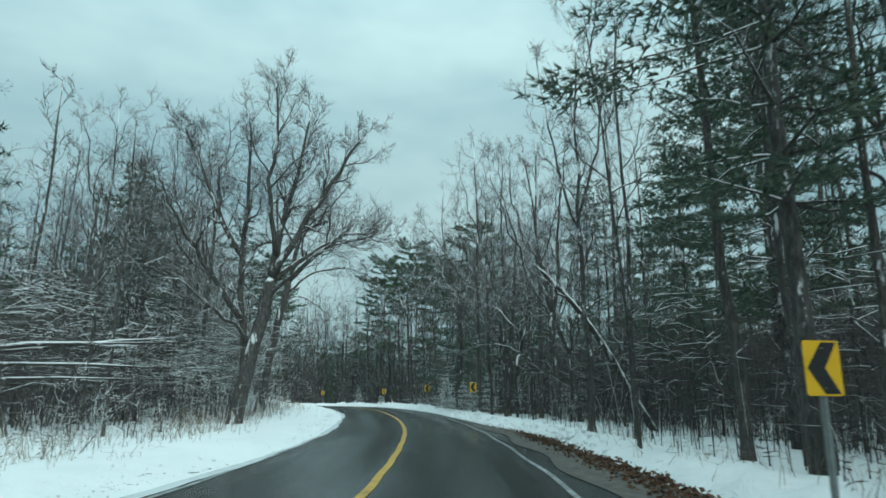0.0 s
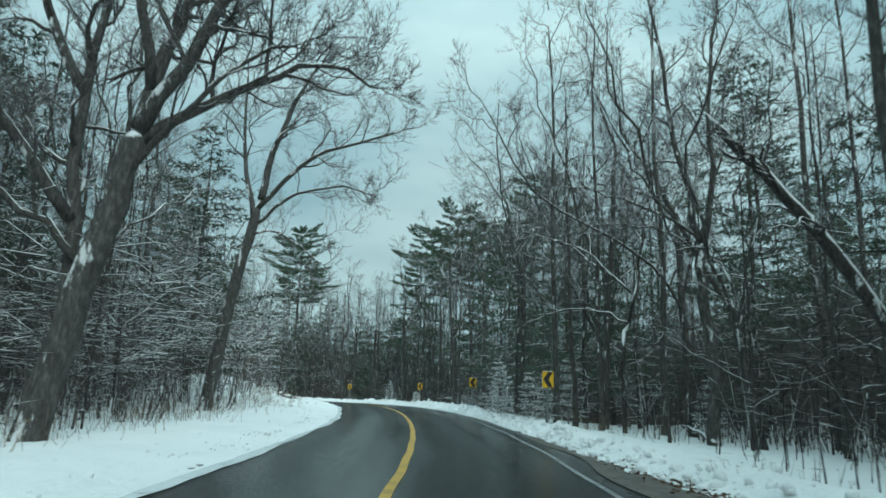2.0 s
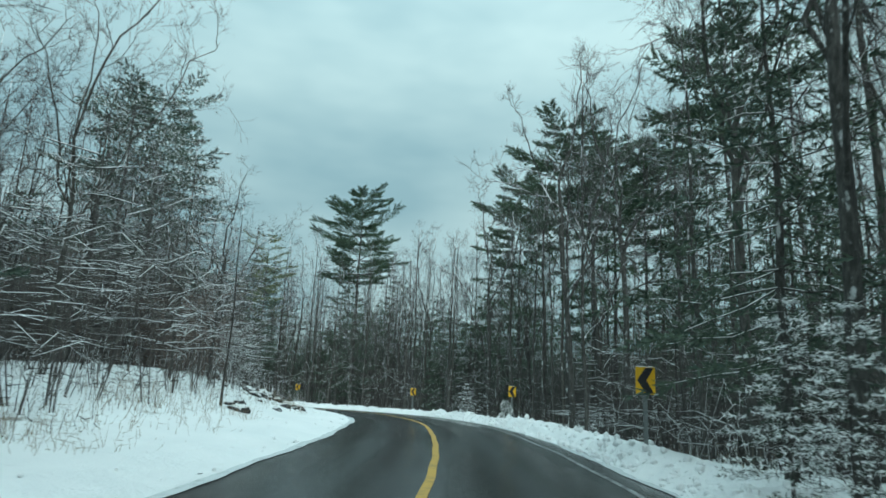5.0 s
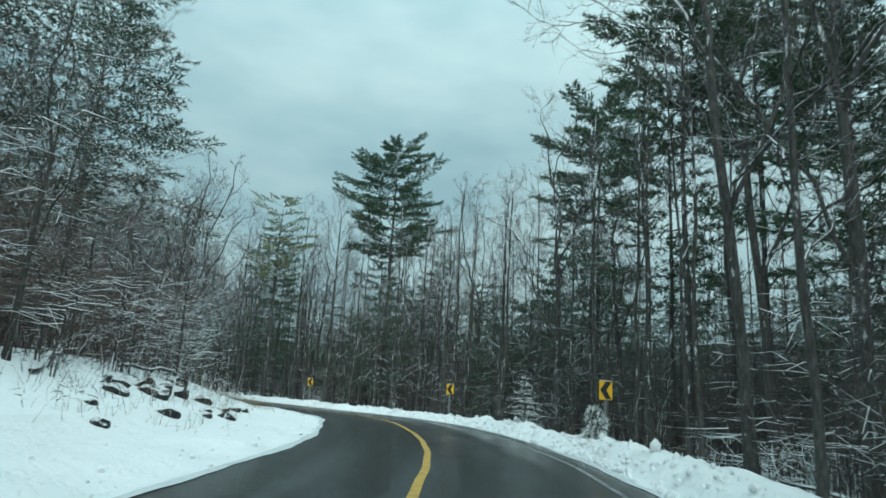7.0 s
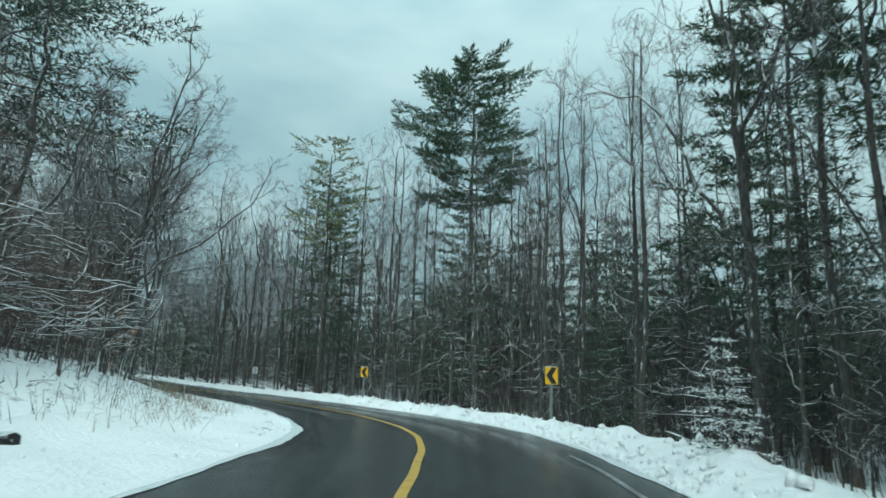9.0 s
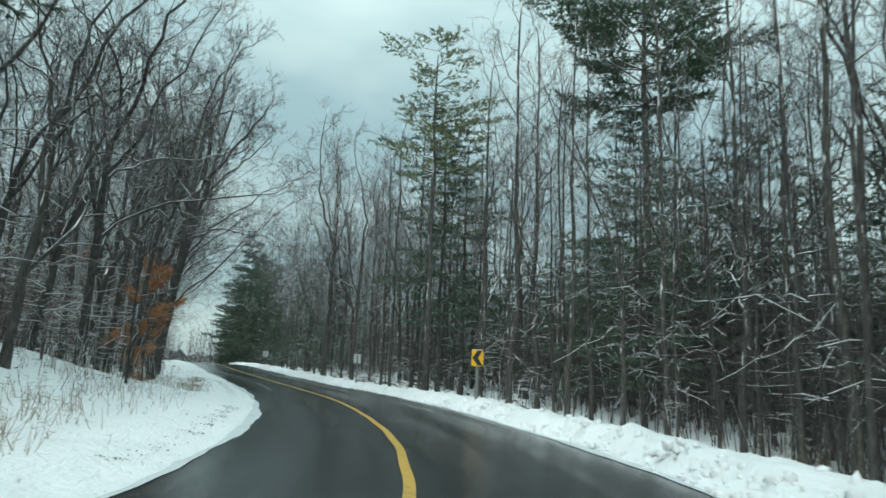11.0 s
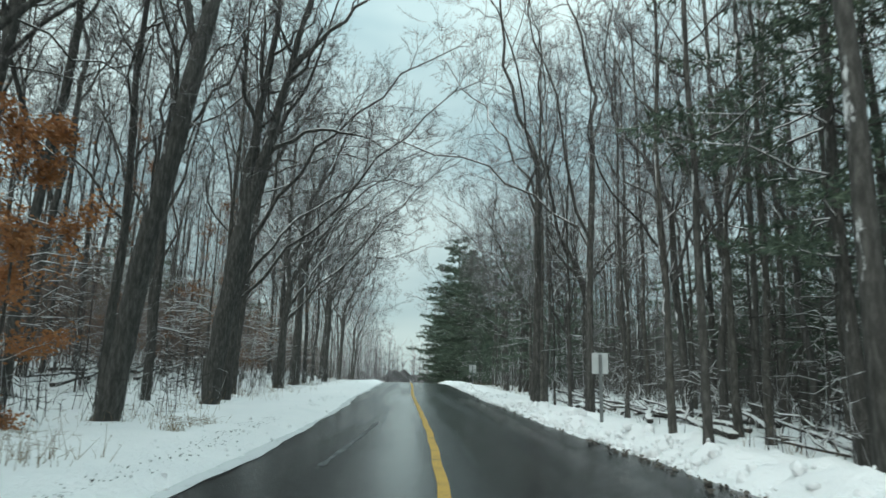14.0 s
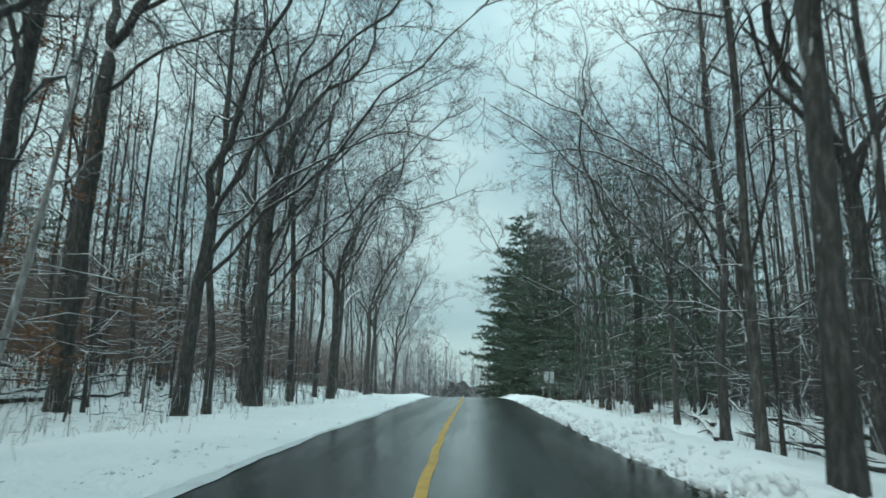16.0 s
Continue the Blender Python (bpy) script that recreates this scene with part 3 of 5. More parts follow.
def strip(name, mat, s0, s1, ds, offsets, lift, label, category, banked=False, soft=True):
    """A band along the road: offsets(s) gives its cross points d, lift(s, d, x, y) their heights."""
    ss = np.arange(s0, s1 + ds, ds)
    rows = np.array([offsets(s) for s in ss])
    d = rows.ravel()
    s = np.repeat(ss, rows.shape[1])
    xy = to_xy(s, d)
    w = np.abs(rows - rows[:, :1]).ravel()
    z = lift(s, d, xy[:, 0], xy[:, 1], w) if banked else lift(s, d, xy[:, 0], xy[:, 1])
    me = grid_mesh(name, np.c_[xy, z], rows.shape[0], rows.shape[1], mat, np.c_[d, s], soft)
    # faces look up
    if me.polygons[0].normal.z < 0:
        me.flip_normals()
    return tagged(new(name, me), label, category, kind="structure")


def crown_z(s, d):
    return road_z(s) - 0.018 * np.abs(d)


ground()
strip("road", ASPHALT, -90, 318, 1.0, lambda s: np.linspace(-5.0, 5.6, 17), lambda s, d, x, y: crown_z(s, d), "wet dark asphalt road, salt-paled, between snowbanks", "road")
strip("centre_line", YELLOW_LINE, -60, 330, 0.5, lambda s: np.array([-0.077, 0.077]) + 0.012 * math.sin(s * 1.7), lambda s, d, x, y: crown_z(s, d) + 0.006, "worn yellow centre line painted on asphalt", "road marking")
strip("edge_line_left", WHITE_LINE, -60, 62, 0.5, lambda s: np.array([-3.2, -3.08]) + 0.02 * math.sin(s * 1.3), lambda s, d, x, y: crown_z(s, d) + 0.006, "worn white edge line painted on asphalt", "road marking")
strip("edge_line_right", WHITE_LINE, -60, 116, 0.5, lambda s: np.array([3.18, 3.29]) + 0.03 * math.sin(s * 0.9), lambda s, d, x, y: crown_z(s, d) + 0.006, "worn white edge line painted on asphalt", "road marking")
strip("salt_streak", SALT, 154, 163, 0.25, lambda s: -1.78 + 0.05 * (s - 154) + np.array([-0.09, 0.09]) * (0.6 + 0.25 * math.sin(s * 2.3) + 0.15 * math.sin(s * 7.1)), lambda s, d, x, y: crown_z(s, d) + 0.006, "pale dried salt streak on asphalt", "road marking")
strip("gravel_shoulder", GRAVEL, -60, 66, 0.4, lambda s: np.linspace(3.75 + 0.15 * math.sin(s * 0.8), 5.6, 8), lambda s, d, x, y: crown_z(s, d) + 0.012 + 0.05 * smooth(3.9, 5.2, d) + 0.02 * waves(x, y, 8, 0.5) * smooth(3.8, 4.2, d), "muddy gravel road shoulder with slush", "shoulder")


def left_bank(s):
    e = float(left_edge(s)) + 0.05 * math.sin(s * 0.31) + 0.025 * math.sin(s * 1.3 + 1) + 0.015 * math.sin(s * 4.1)
    return e - np.array([0, 0.06, 0.16, 0.3, 0.5, 0.75, 1.05, 1.4, 1.8, 2.3, 2.9, 3.6, 4.5])


def left_bank_z(s, d, x, y, w):
    g = ground_z(s, d, x, y)
    rise = 0.05 * smooth(0, 0.12, w) + 0.20 * smooth(0.2, 1.6, w)
    lumps = (0.06 * waves(x, y, 11, 0.9) + 0.05 * np.abs(waves(x, y, 12, 0.45)) + 0.07 * waves(x, y, 16, 2.4)) * smooth(0, 0.4, w)
    near = crown_z(s, d) - 0.02 + rise + lumps
    u = smooth(1.4, 3.9, w)
    return near * (1 - u) + (g + 0.05 - 0.12 * smooth(3.6, 4.5, w)) * u


def right_bank(s):
    e = float(right_edge(s)) + 0.06 * math.sin(s * 0.45) + 0.05 * math.sin(s * 1.9 + 2) + 0.03 * math.sin(s * 5.3)
    return e + np.array([0, 0.05, 0.13, 0.24, 0.38, 0.55, 0.75, 1.0, 1.25, 1.5, 1.8, 2.2, 2.7, 3.3])


def right_bank_z(s, d, x, y, w):
    g = ground_z(s, d, x, y)
    tall = 0.22 + 0.10 * waves(s, 0 * s, 21, 5.0) + 0.10 * smooth(60, 100, s) - 0.12 * smooth(150, 165, s)
    rise = 0.06 * smooth(0, 0.08, w) + tall * smooth(0.1, 0.75, w)
    lumps = (0.22 * np.abs(waves(x, y, 13, 1.1)) + 0.14 * np.abs(waves(x, y, 14, 0.55)) + 0.05 * waves(x, y, 15, 0.32) - 0.11) * smooth(0.05, 0.5, w) * smooth(2.6, 1.4, w)
    near = crown_z(s, np.minimum(d, 5.0)) - 0.02 + rise + lumps
    u = smooth(1.1, 2.8, w)
    return near * (1 - u) + (g + 0.04 - 0.14 * smooth(2.5, 3.3, w)) * u


strip("snowbank_left", SNOW_MAT, -60, 330, 0.22, left_bank, left_bank_z, "smooth ploughed snowbank along the road edge", "snowbank", True)
strip("snowbank_right", SNOW_MAT, -60, 330, 0.16, right_bank, right_bank_z, "lumpy ploughed snowbank along the road edge", "snowbank", True)


def slush(name, side, edge, s0, s1, seed):
    """A ragged grey ribbon of slush at the foot of a snowbank."""
    def across(s):
        e = float(edge(s))
        out = 0.15 + 0.07 * math.sin(s * 0.37 + seed) + 0.04 * math.sin(s * 1.13 + 2 * seed) + 0.015 * math.sin(s * 3.9)
        return np.array([e + side * 0.12, e, e - side * max(0.02, out) * 0.6, e - side * max(0.04, out)])
    return strip(name, SLUSH, s0, s1, 0.3, across, lambda s, d, x, y: crown_z(s, d) + 0.010, "grey slush along the foot of the snowbank", "slush")


slush("slush_left", -1, left_edge, 20, 240, 1.0)
slush("slush_right", 1, right_edge, 66, 150, 2.2)


# ---- road signs ----
def plate(w, h, depth, r, mat, name):
    """An upright plate with rounded corners, its face towards -y."""
    bm = bmesh.new()
    ring = []
    for cx, cz, a0 in ((w / 2 - r, h / 2 - r, 0), (-w / 2 + r, h / 2 - r, 90), (-w / 2 + r, -h / 2 + r, 180), (w / 2 - r, -h / 2 + r, 270)):
        for k in range(4):
            a = radians(a0 + 30 * k)
            ring.append((cx + r * math.cos(a), cz + r * math.sin(a)))
    front = [bm.verts.new((x, -depth / 2, z)) for x, z in ring]
    rear = [bm.verts.new((x, depth / 2, z)) for x, z in ring]
    bm.faces.new(front)
    bm.faces.new(rear[::-1])
    for k in range(len(ring)):
        bm.faces.new((front[k - 1], rear[k - 1], rear[k], front[k]))
    bmesh.ops.recalc_face_normals(bm, faces=bm.faces)
    return from_bm(name, bm, mat)


def prism(points, y0, y1, mat, name):
    """A flat outline in x and z, from y0 to y1."""
    bm = bmesh.new()
    a = [bm.verts.new((x, y0, z)) for x, z in points]
    b = [bm.verts.new((x, y1, z)) for x, z in points]
    bm.faces.new(a)
    bm.faces.new(b[::-1])
    for k in range(len(points)):
        bm.faces.new((a[k - 1], b[k - 1], b[k], a[k]))
    bmesh.ops.recalc_face_normals(bm, faces=bm.faces)
    bmesh.ops.triangulate(bm, faces=[f for f in bm.faces if len(f.verts) > 4])
    return from_bm(name, bm, mat)


def u_post(tall, mat):
    """A steel channel post, open to the back."""
    w, dpt, t = 0.030, 0.032, 0.005
    outline = [(-w - 0.02, 0), (-w + 0.004, 0), (-w + 0.010, -dpt + t), (w - 0.010, -dpt + t), (w - 0.004, 0), (w + 0.02, 0), (w + 0.02, t), (w - 0.001, t), (w - 0.006, -dpt + 2 * t), (-w + 0.006, -dpt + 2 * t), (-w + 0.001, t), (-w - 0.02, t)]
    bm = bmesh.new()
    lo = [bm.verts.new((x, y, -0.5)) for x, y in outline]
    hi = [bm.verts.new((x, y, tall)) for x, y in outline]
    n = len(outline)
    for k in range(n):
        bm.faces.new((lo[k - 1], lo[k], hi[k], hi[k - 1]))
    for k in range(5):
        bm.faces.new((hi[k], hi[k + 1], hi[n - 2 - k], hi[n - 1 - k]))
    bmesh.ops.recalc_face_normals(bm, faces=bm.faces)
    return from_bm("post", bm, mat)


def bolt_mesh():
    bm = bmesh.new()
    bmesh.ops.create_cone(bm, segments=6, radius1=0.011, radius2=0.009, depth=0.010, cap_ends=True, matrix=pose(0, 0, 0, 90))
    return from_bm("bolt", bm, STEEL)


def snow_cap(w):
    sh = Shape()
    rng = np.random.RandomState(4)
    xs = np.linspace(-w / 2, w / 2, 9)
    sh.tube(np.c_[xs, 0 * xs, 0.004 * rng.normal(0, 1, 9)], np.r_[0.006, 0.013, 0.012, 0.010, 0.006, 0.008, 0.011, 0.012, 0.005], 6)
    return sh.mesh("snow_cap", SNOW_MAT, True)


PANEL_W, PANEL_H = 0.457, 0.61
PANEL = plate(PANEL_W, PANEL_H, 0.004, 0.035, SIGN_YELLOW, "panel")
CHEVRON = prism([((u - 0.5) * PANEL_W, (v - 0.5) * PANEL_H) for u, v in ((0.07, 0.5), (0.50, 0.965), (0.92, 0.965), (0.55, 0.5), (0.92, 0.035), (0.50, 0.035))], -0.0085, -0.0045, SIGN_BLACK, "chevron")
BOLT, CAP = bolt_mesh(), snow_cap(PANEL_W * 0.9)


def chevron_sign(x, y, centre, facing, label, cap=True):
    """Centre: the height of the panel's middle. Facing: degrees of the way it looks, from -y."""
    gz = height_at(x, y)
    tall = centre - gz
    ob = thing("chevron_sign", [], (x, y, gz), facing, 1.0, label, "road sign", "chevron signs along the bend")
    post = child("post", u_post(tall + 0.27, STEEL), ob, "galvanised steel channel post")
    panel = child("panel", PANEL, ob, "yellow reflective sign panel")
    panel.location = (0, -0.042, tall)
    child("chevron", CHEVRON, panel, "black chevron pointing left")
    for dz in (0.22, -0.22):
        b = child("bolt", BOLT, panel)
        b.location = (0, -0.011, dz)
    if cap:
        c = child("snow_cap", CAP, panel, "thin ridge of snow")
        c.location = (0, 0, PANEL_H / 2 + 0.004)
    return ob


chevron_sign(6.15, 10.6, 1.22, 12, "yellow chevron sign on a steel post in roadside snow", False)
chevron_sign(2.41, 47.1, 1.87, 21, "yellow chevron sign on a steel post before dark trees")
chevron_sign(-1.56, 63.1, 2.12, 20, "yellow chevron sign on a steel post behind a snowbank")
chevron_sign(-8.35, 86.7, 2.28, 30, "yellow chevron sign above a snow-covered bush")
chevron_sign(-19.46, 102.9, 2.31, 38, "yellow chevron sign on a steel post at the bend")
chevron_sign(-36.17, 114.5, 2.50, 50, "yellow chevron sign with snow along its top edge")


def sign_from_behind(x, y, centre, w, h, facing):
    gz = height_at(x, y)
    tall = centre - gz
    ob = thing("road_sign", [], (x, y, gz), facing, 1.0, "grey aluminium back of a road sign on a post", "road sign")
    child("post", u_post(tall + h * 0.42, STEEL), ob, "galvanised steel channel post")
    panel = child("panel", plate(w, h, 0.004, 0.03, SIGN_BACK, "panel"), ob, "bare aluminium sign back")
    panel.location = (0, -0.042, tall)
    for dz in (0.3 * h, -0.3 * h):
        b = child("bolt", BOLT, panel)
        b.location = (0, 0.012, dz)
    return ob


sign_from_behind(-54.1, 123.05, 2.58, 0.46, 0.58, 66 + 180)
sign_from_behind(-99.16, 143.57, 3.45, 0.70, 0.80, 64 + 180)

# ---- trees ----
TREE_LABEL = "leafless grey-brown hardwood tree standing in snow"


def as_parts(pair, wood_mat, crown_mat, soft=True):
    wood, crown = pair
    return [("trunk", wood.mesh("trunk", wood_mat, soft), ""), ("crown", crown.mesh("crown", crown_mat), "")]


NEAR = [
    as_parts(bare_tree(101, 20, 0.13, 0.30, 16, 4.8, 7, 4, sub=5), BARK, TWIG),
    as_parts(fan_tree(102, 21, 0.15, 9.0, 5, 0.30, n1=7, n2=6, n3=5), BARK, TWIG),
    as_parts(bare_tree(103, 17, 0.09, 0.28, 15, 3.9, 7, 4, sub=5), BARK, TWIG),
    as_parts(fan_tree(104, 21, 0.14, 11.0, 4, 0.34, lean=(1.2, 0.4), n1=8, n2=6, n3=5), BARK, TWIG),
    as_parts(bare_tree(105, 14, 0.07, 0.24, 14, 3.2, 6, 5, sub=5), BARK_PALE, TWIG),
    as_parts(fan_tree(106, 18, 0.11, 6.0, 4, 0.26, n1=8, n2=6, n3=5), BARK_PALE, TWIG),
    as_parts(bare_tree(107, 12, 0.05, 0.20, 13, 2.7, 6, 5, lean=(0.9, 0.5), sub=5), BARK, TWIG),
    as_parts(bare_tree(108, 20, 0.11, 0.38, 15, 4.2, 7, 4, sub=5), BARK_PALE, TWIG),
]
SAPLING = [
    as_parts(bare_tree(201, 5.0, 0.030, 0.14, 11, 2.1, 3, 4, flat=0.9, sides=5, least=0.013, fine=0.008, sub=3, solid=False, split=True), SAPLING_BARK, SAPLING_BARK, False),
    as_parts(bare_tree(202, 3.6, 0.024, 0.10, 9, 1.9, 3, 4, flat=1.1, sides=5, least=0.012, fine=0.008, sub=3, solid=False, split=True), SAPLING_BARK, SAPLING_BARK, False),
    as_parts(bare_tree(203, 8.5, 0.05, 0.20, 14, 3.0, 5, 4, flat=0.9, sides=5, least=0.015, fine=0.008, sub=3, solid=False, split=True), SAPLING_BARK, SAPLING_BARK, False),
    as_parts(bare_tree(204, 4.4, 0.026, 0.10, 13, 1.7, 4, 4, flat=0.4, sides=5, least=0.012, fine=0.008, sub=3, solid=False, split=True), BARK, TWIG, False),
]
PINES = [
    as_parts(conifer(301, 28, 0.28, 0.53, 5.6, 12, 6, 6, 0.03, 0.30, ragged=0.45, taper=0.5, top=0.12, thin=6.0), BARK, PINE),
    as_parts(conifer(302, 21, 0.19, 0.57, 3.2, 10, 4, 4, 0.0, 0.26, ragged=0.6, taper=0.36, top=0.1, thin=4.2), BARK, PINE_YELLOW),
    as_parts(conifer(303, 25, 0.21, 0.62, 4.0, 9, 5, 6, 0.0, 0.32, ragged=0.5, taper=0.45, thin=5.4), BARK, PINE),
    as_parts(conifer(305, 24, 0.20, 0.20, 3.6, 17, 5, 4, 0.12, 0.30, ragged=0.5, taper=0.5, top=0.2), BARK, HEMLOCK),
    as_parts(conifer(304, 17, 0.15, 0.36, 3.1, 14, 4, 3, 0.1, 0.32, ragged=0.5), BARK, PINE),
]
HEMLOCKS = [
    as_parts(conifer(311, 13, 0.12, 0.17, 3.0, 16, 5, 2, 0.26, 0.28), BARK, HEMLOCK),
    as_parts(conifer(312, 8, 0.08, 0.12, 2.1, 13, 5, 3, 0.30, 0.20), BARK, HEMLOCK),
    as_parts(conifer(313, 16, 0.18, 0.12, 3.6, 16, 5, 3, 0.22, 0.30), BARK, HEMLOCK_SNOWY),
]

POLES = [
    as_parts(bare_tree(151, 17, 0.085, 0.52, 10, 2.2, 5, 4, sub=4), BARK, TWIG),
    as_parts(bare_tree(152, 19, 0.11, 0.56, 11, 2.6, 5, 4, sub=4), BARK, TWIG),
    as_parts(bare_tree(153, 14, 0.06, 0.48, 9, 1.8, 5, 4, lean=(0.5, 0.2), sub=4), BARK, TWIG),
    as_parts(bare_tree(154, 20, 0.14, 0.60, 11, 3.0, 5, 4, sub=4), BARK_PALE, TWIG),
    as_parts(bare_tree(155, 11, 0.045, 0.40, 9, 1.5, 4, 4, lean=(-0.4, 0.5), sub=4), BARK_PALE, TWIG),
]
DENSE = [as_parts(conifer(341, 17, 0.20, 0.03, 4.0, 22, 6, 4, 0.16, 0.36, ragged=0.4, taper=0.62, thin=4.2), BARK, HEMLOCK)]
TAKEN = []


def put_tree(kind, variants, k, x, y, turn, size, label, category, group):
    z = height_at(x, y) - 0.05
    TAKEN.append((x, y))
    return thing(kind, variants[k], (x, y, z), turn, size, label, category, group)


def own_tree(kind, pair, wood_mat, crown_mat, x, y, label, category="tree", group=""):
    TAKEN.append((x, y))
    return thing(kind, as_parts(pair, wood_mat, crown_mat), (x, y, height_at(x, y) - 0.05), 0, 1.0, label, category, group)


def many_stemmed(seed, stems, reach, count, n2, n3, u0=0.3):
    """A spreading tree of several stems: each a list of points, with its radius at the foot and at the end."""
    rng = np.random.RandomState(seed)
    wood, crown = Shape(), Shape()
    for pts, ra, rb, share in stems:
        p = np.array(pts, float)
        u = np.linspace(0, 1, 11)
        k = np.linspace(0, 1, len(p))
        line = np.stack([np.interp(u, k, p[:, c]) for c in range(3)], 1)
        line[1:-1] = (line[:-2] + 2 * line[1:-1] + line[2:]) / 4
        line[1:] += rng.normal(0, min(0.06, 0.012 / ra), (10, 3))
        rad = np.linspace(ra, rb, 11)
        if p[0][2] <= 0:
            rad[0] *= 1.5
            line = np.insert(line, 1, line[0] + (line[1] - line[0]) * 0.45, 0)
            rad = np.insert(rad, 1, ra * 1.08)
        wood.tube(line, rad, 8)
        if share:
            limbs_on(rng, wood, crown, line, rad, u0, share, reach, n2, n3, 0.1, 5, 1.25, sub=8)
    return wood, crown


# the spreading oak by the bend: points across the crown, into it, and up
def across(points):
    return [(0.944 * u - 0.33 * w, 0.33 * u + 0.944 * w, z) for u, w, z in points]


own_tree("oak_tree", many_stemmed(41, [(across(line), ra, rb, share) for line, ra, rb, share in (
    ([(0, 0, -0.4), (0.5, 0, 2.6), (1.0, 0, 5.0), (1.35, 0, 7.2)], 0.36, 0.28, 0),
    ([(0.35, 0.1, 2.3), (0.0, 0.5, 5.5), (-0.1, 0.8, 9.0), (0.1, 0.8, 12.5), (-0.3, 0.6, 16.0)], 0.18, 0.04, 15),
    ([(1.35, 0, 7.0), (1.6, 0.4, 9.5), (2.3, 0.8, 12.0), (2.9, 0.8, 16.4)], 0.22, 0.04, 16),
    ([(1.35, 0, 6.9), (2.7, -0.6, 9.6), (4.1, -1.0, 12.0), (5.4, -1.2, 14.4)], 0.20, 0.04, 15),
    ([(1.3, 0, 6.6), (3.3, 0.5, 8.6), (5.2, 0.9, 9.7), (7.2, 1.2, 9.4)], 0.15, 0.025, 12),
    ([(1.1, 0, 5.8), (2.5, -0.9, 7.0), (3.6, -1.6, 8.4), (5.0, -2.0, 8.6)], 0.10, 0.02, 8),
    ([(0.1, 0.4, 4.8), (-1.5, -0.2, 7.0), (-2.9, -0.7, 9.0), (-4.4, -1.0, 11.6)], 0.15, 0.03, 15),
    ([(-0.1, 0.7, 8.0), (-1.5, 1.2, 10.5), (-2.4, 1.6, 13.0), (-3.6, 1.8, 15.2)], 0.14, 0.03, 15),
    ([(1.45, 0.1, 8.0), (0.9, -0.8, 11.0), (1.2, -1.2, 14.0), (1.0, -1.4, 17.0)], 0.14, 0.03, 13),
    ([(0.5, 0, 3.8), (-1.4, -0.6, 5.4), (-3.8, -1.0, 7.2)], 0.10, 0.02, 9),
)], 3.2, 8, 8, 7, 0.2), BARK, TWIG, -8.6, 33.9, "broad leafless oak with snow-dusted spreading limbs", group="roadside trees")

# the second spreading tree beyond it
own_tree("oak_tree", many_stemmed(42, [
    ([(0, 0, -0.4), (0.4, -0.1, 3.0), (1.2, -0.3, 6.4), (1.9, -0.5, 9.6)], 0.30, 0.21, 0),
    ([(1.9, -0.5, 9.4), (2.3, -0.5, 12.0), (3.3, -0.5, 14.4), (4.6, -0.4, 17.0)], 0.18, 0.04, 12),
    ([(1.8, -0.5, 9.0), (3.8, -0.9, 11.0), (6.2, -1.2, 11.8), (9.0, -1.4, 12.4)], 0.13, 0.03, 11),
    ([(1.6, -0.4, 8.2), (3.4, -0.7, 9.6), (5.6, -0.8, 10.0), (7.6, -1.0, 9.2)], 0.09, 0.02, 9),
    ([(1.5, -0.4, 7.8), (3.0, -0.6, 7.8), (4.4, -0.7, 6.9), (5.6, -0.8, 5.9)], 0.06, 0.015, 7),
    ([(1.6, -0.4, 8.4), (0.8, 0.0, 11.0), (0.4, 0.2, 14.0), (0.2, 0.4, 17.5)], 0.13, 0.03, 10),
], 2.8, 8, 7, 6), BARK, TWIG, -12.2, 49.2, "tall leafless tree leaning towards the road", group="roadside trees")

# an arching tree beside the road, one long limb white with snow
own_tree("leaning_tree", many_stemmed(45, [
    ([(0, 0, -0.4), (-0.05, 0, 1.6), (0.0, 0, 3.0), (0.25, 0.1, 4.3)], 0.10, 0.08, 0),
    ([(0.25, 0.1, 4.2), (-1.0, 0.35, 4.75), (-2.2, 0.55, 4.8), (-3.6, 0.7, 4.35)], 0.05, 0.012, 3),
    ([(0.25, 0.1, 4.2), (0.9, 0.4, 7.0), (1.3, 0.6, 9.5), (2.2, 0.8, 12.0)], 0.07, 0.02, 9),
    ([(0.4, 0.2, 5.4), (-1.2, 0.8, 7.2), (-3.0, 1.2, 8.0), (-4.6, 1.6, 8.3)], 0.05, 0.012, 6),
], 2.2, 8, 5, 5), LOG_SNOW, TWIG, 5.3, 47.4, "arching bare tree with snow lying along its limbs", group="roadside trees")

# the snow-crusted leaning snag
own_tree("leaning_tree", many_stemmed(43, [
    ([(0, 0, -0.4), (-1.6, 0.1, 2.6), (-3.3, 0.2, 5.7), (-4.5, 0.0, 7.0), (-5.7, -0.5, 8.0)], 0.19, 0.10, 4),
    ([(-3.9, 0.2, 6.3), (-4.6, -0.6, 6.6), (-5.4, -1.0, 7.3)], 0.08, 0.03, 3),
    ([(-3.0, 0.2, 5.2), (-3.6, -0.7, 5.4), (-4.2, -1.2, 5.2)], 0.05, 0.015, 2),
], 1.5, 7, 4, 3, 0.5), LOG_SNOW, TWIG_SNOWY, 11.2, 36.1, "half-fallen tree leaning over, crusted with snow", group="roadside trees")

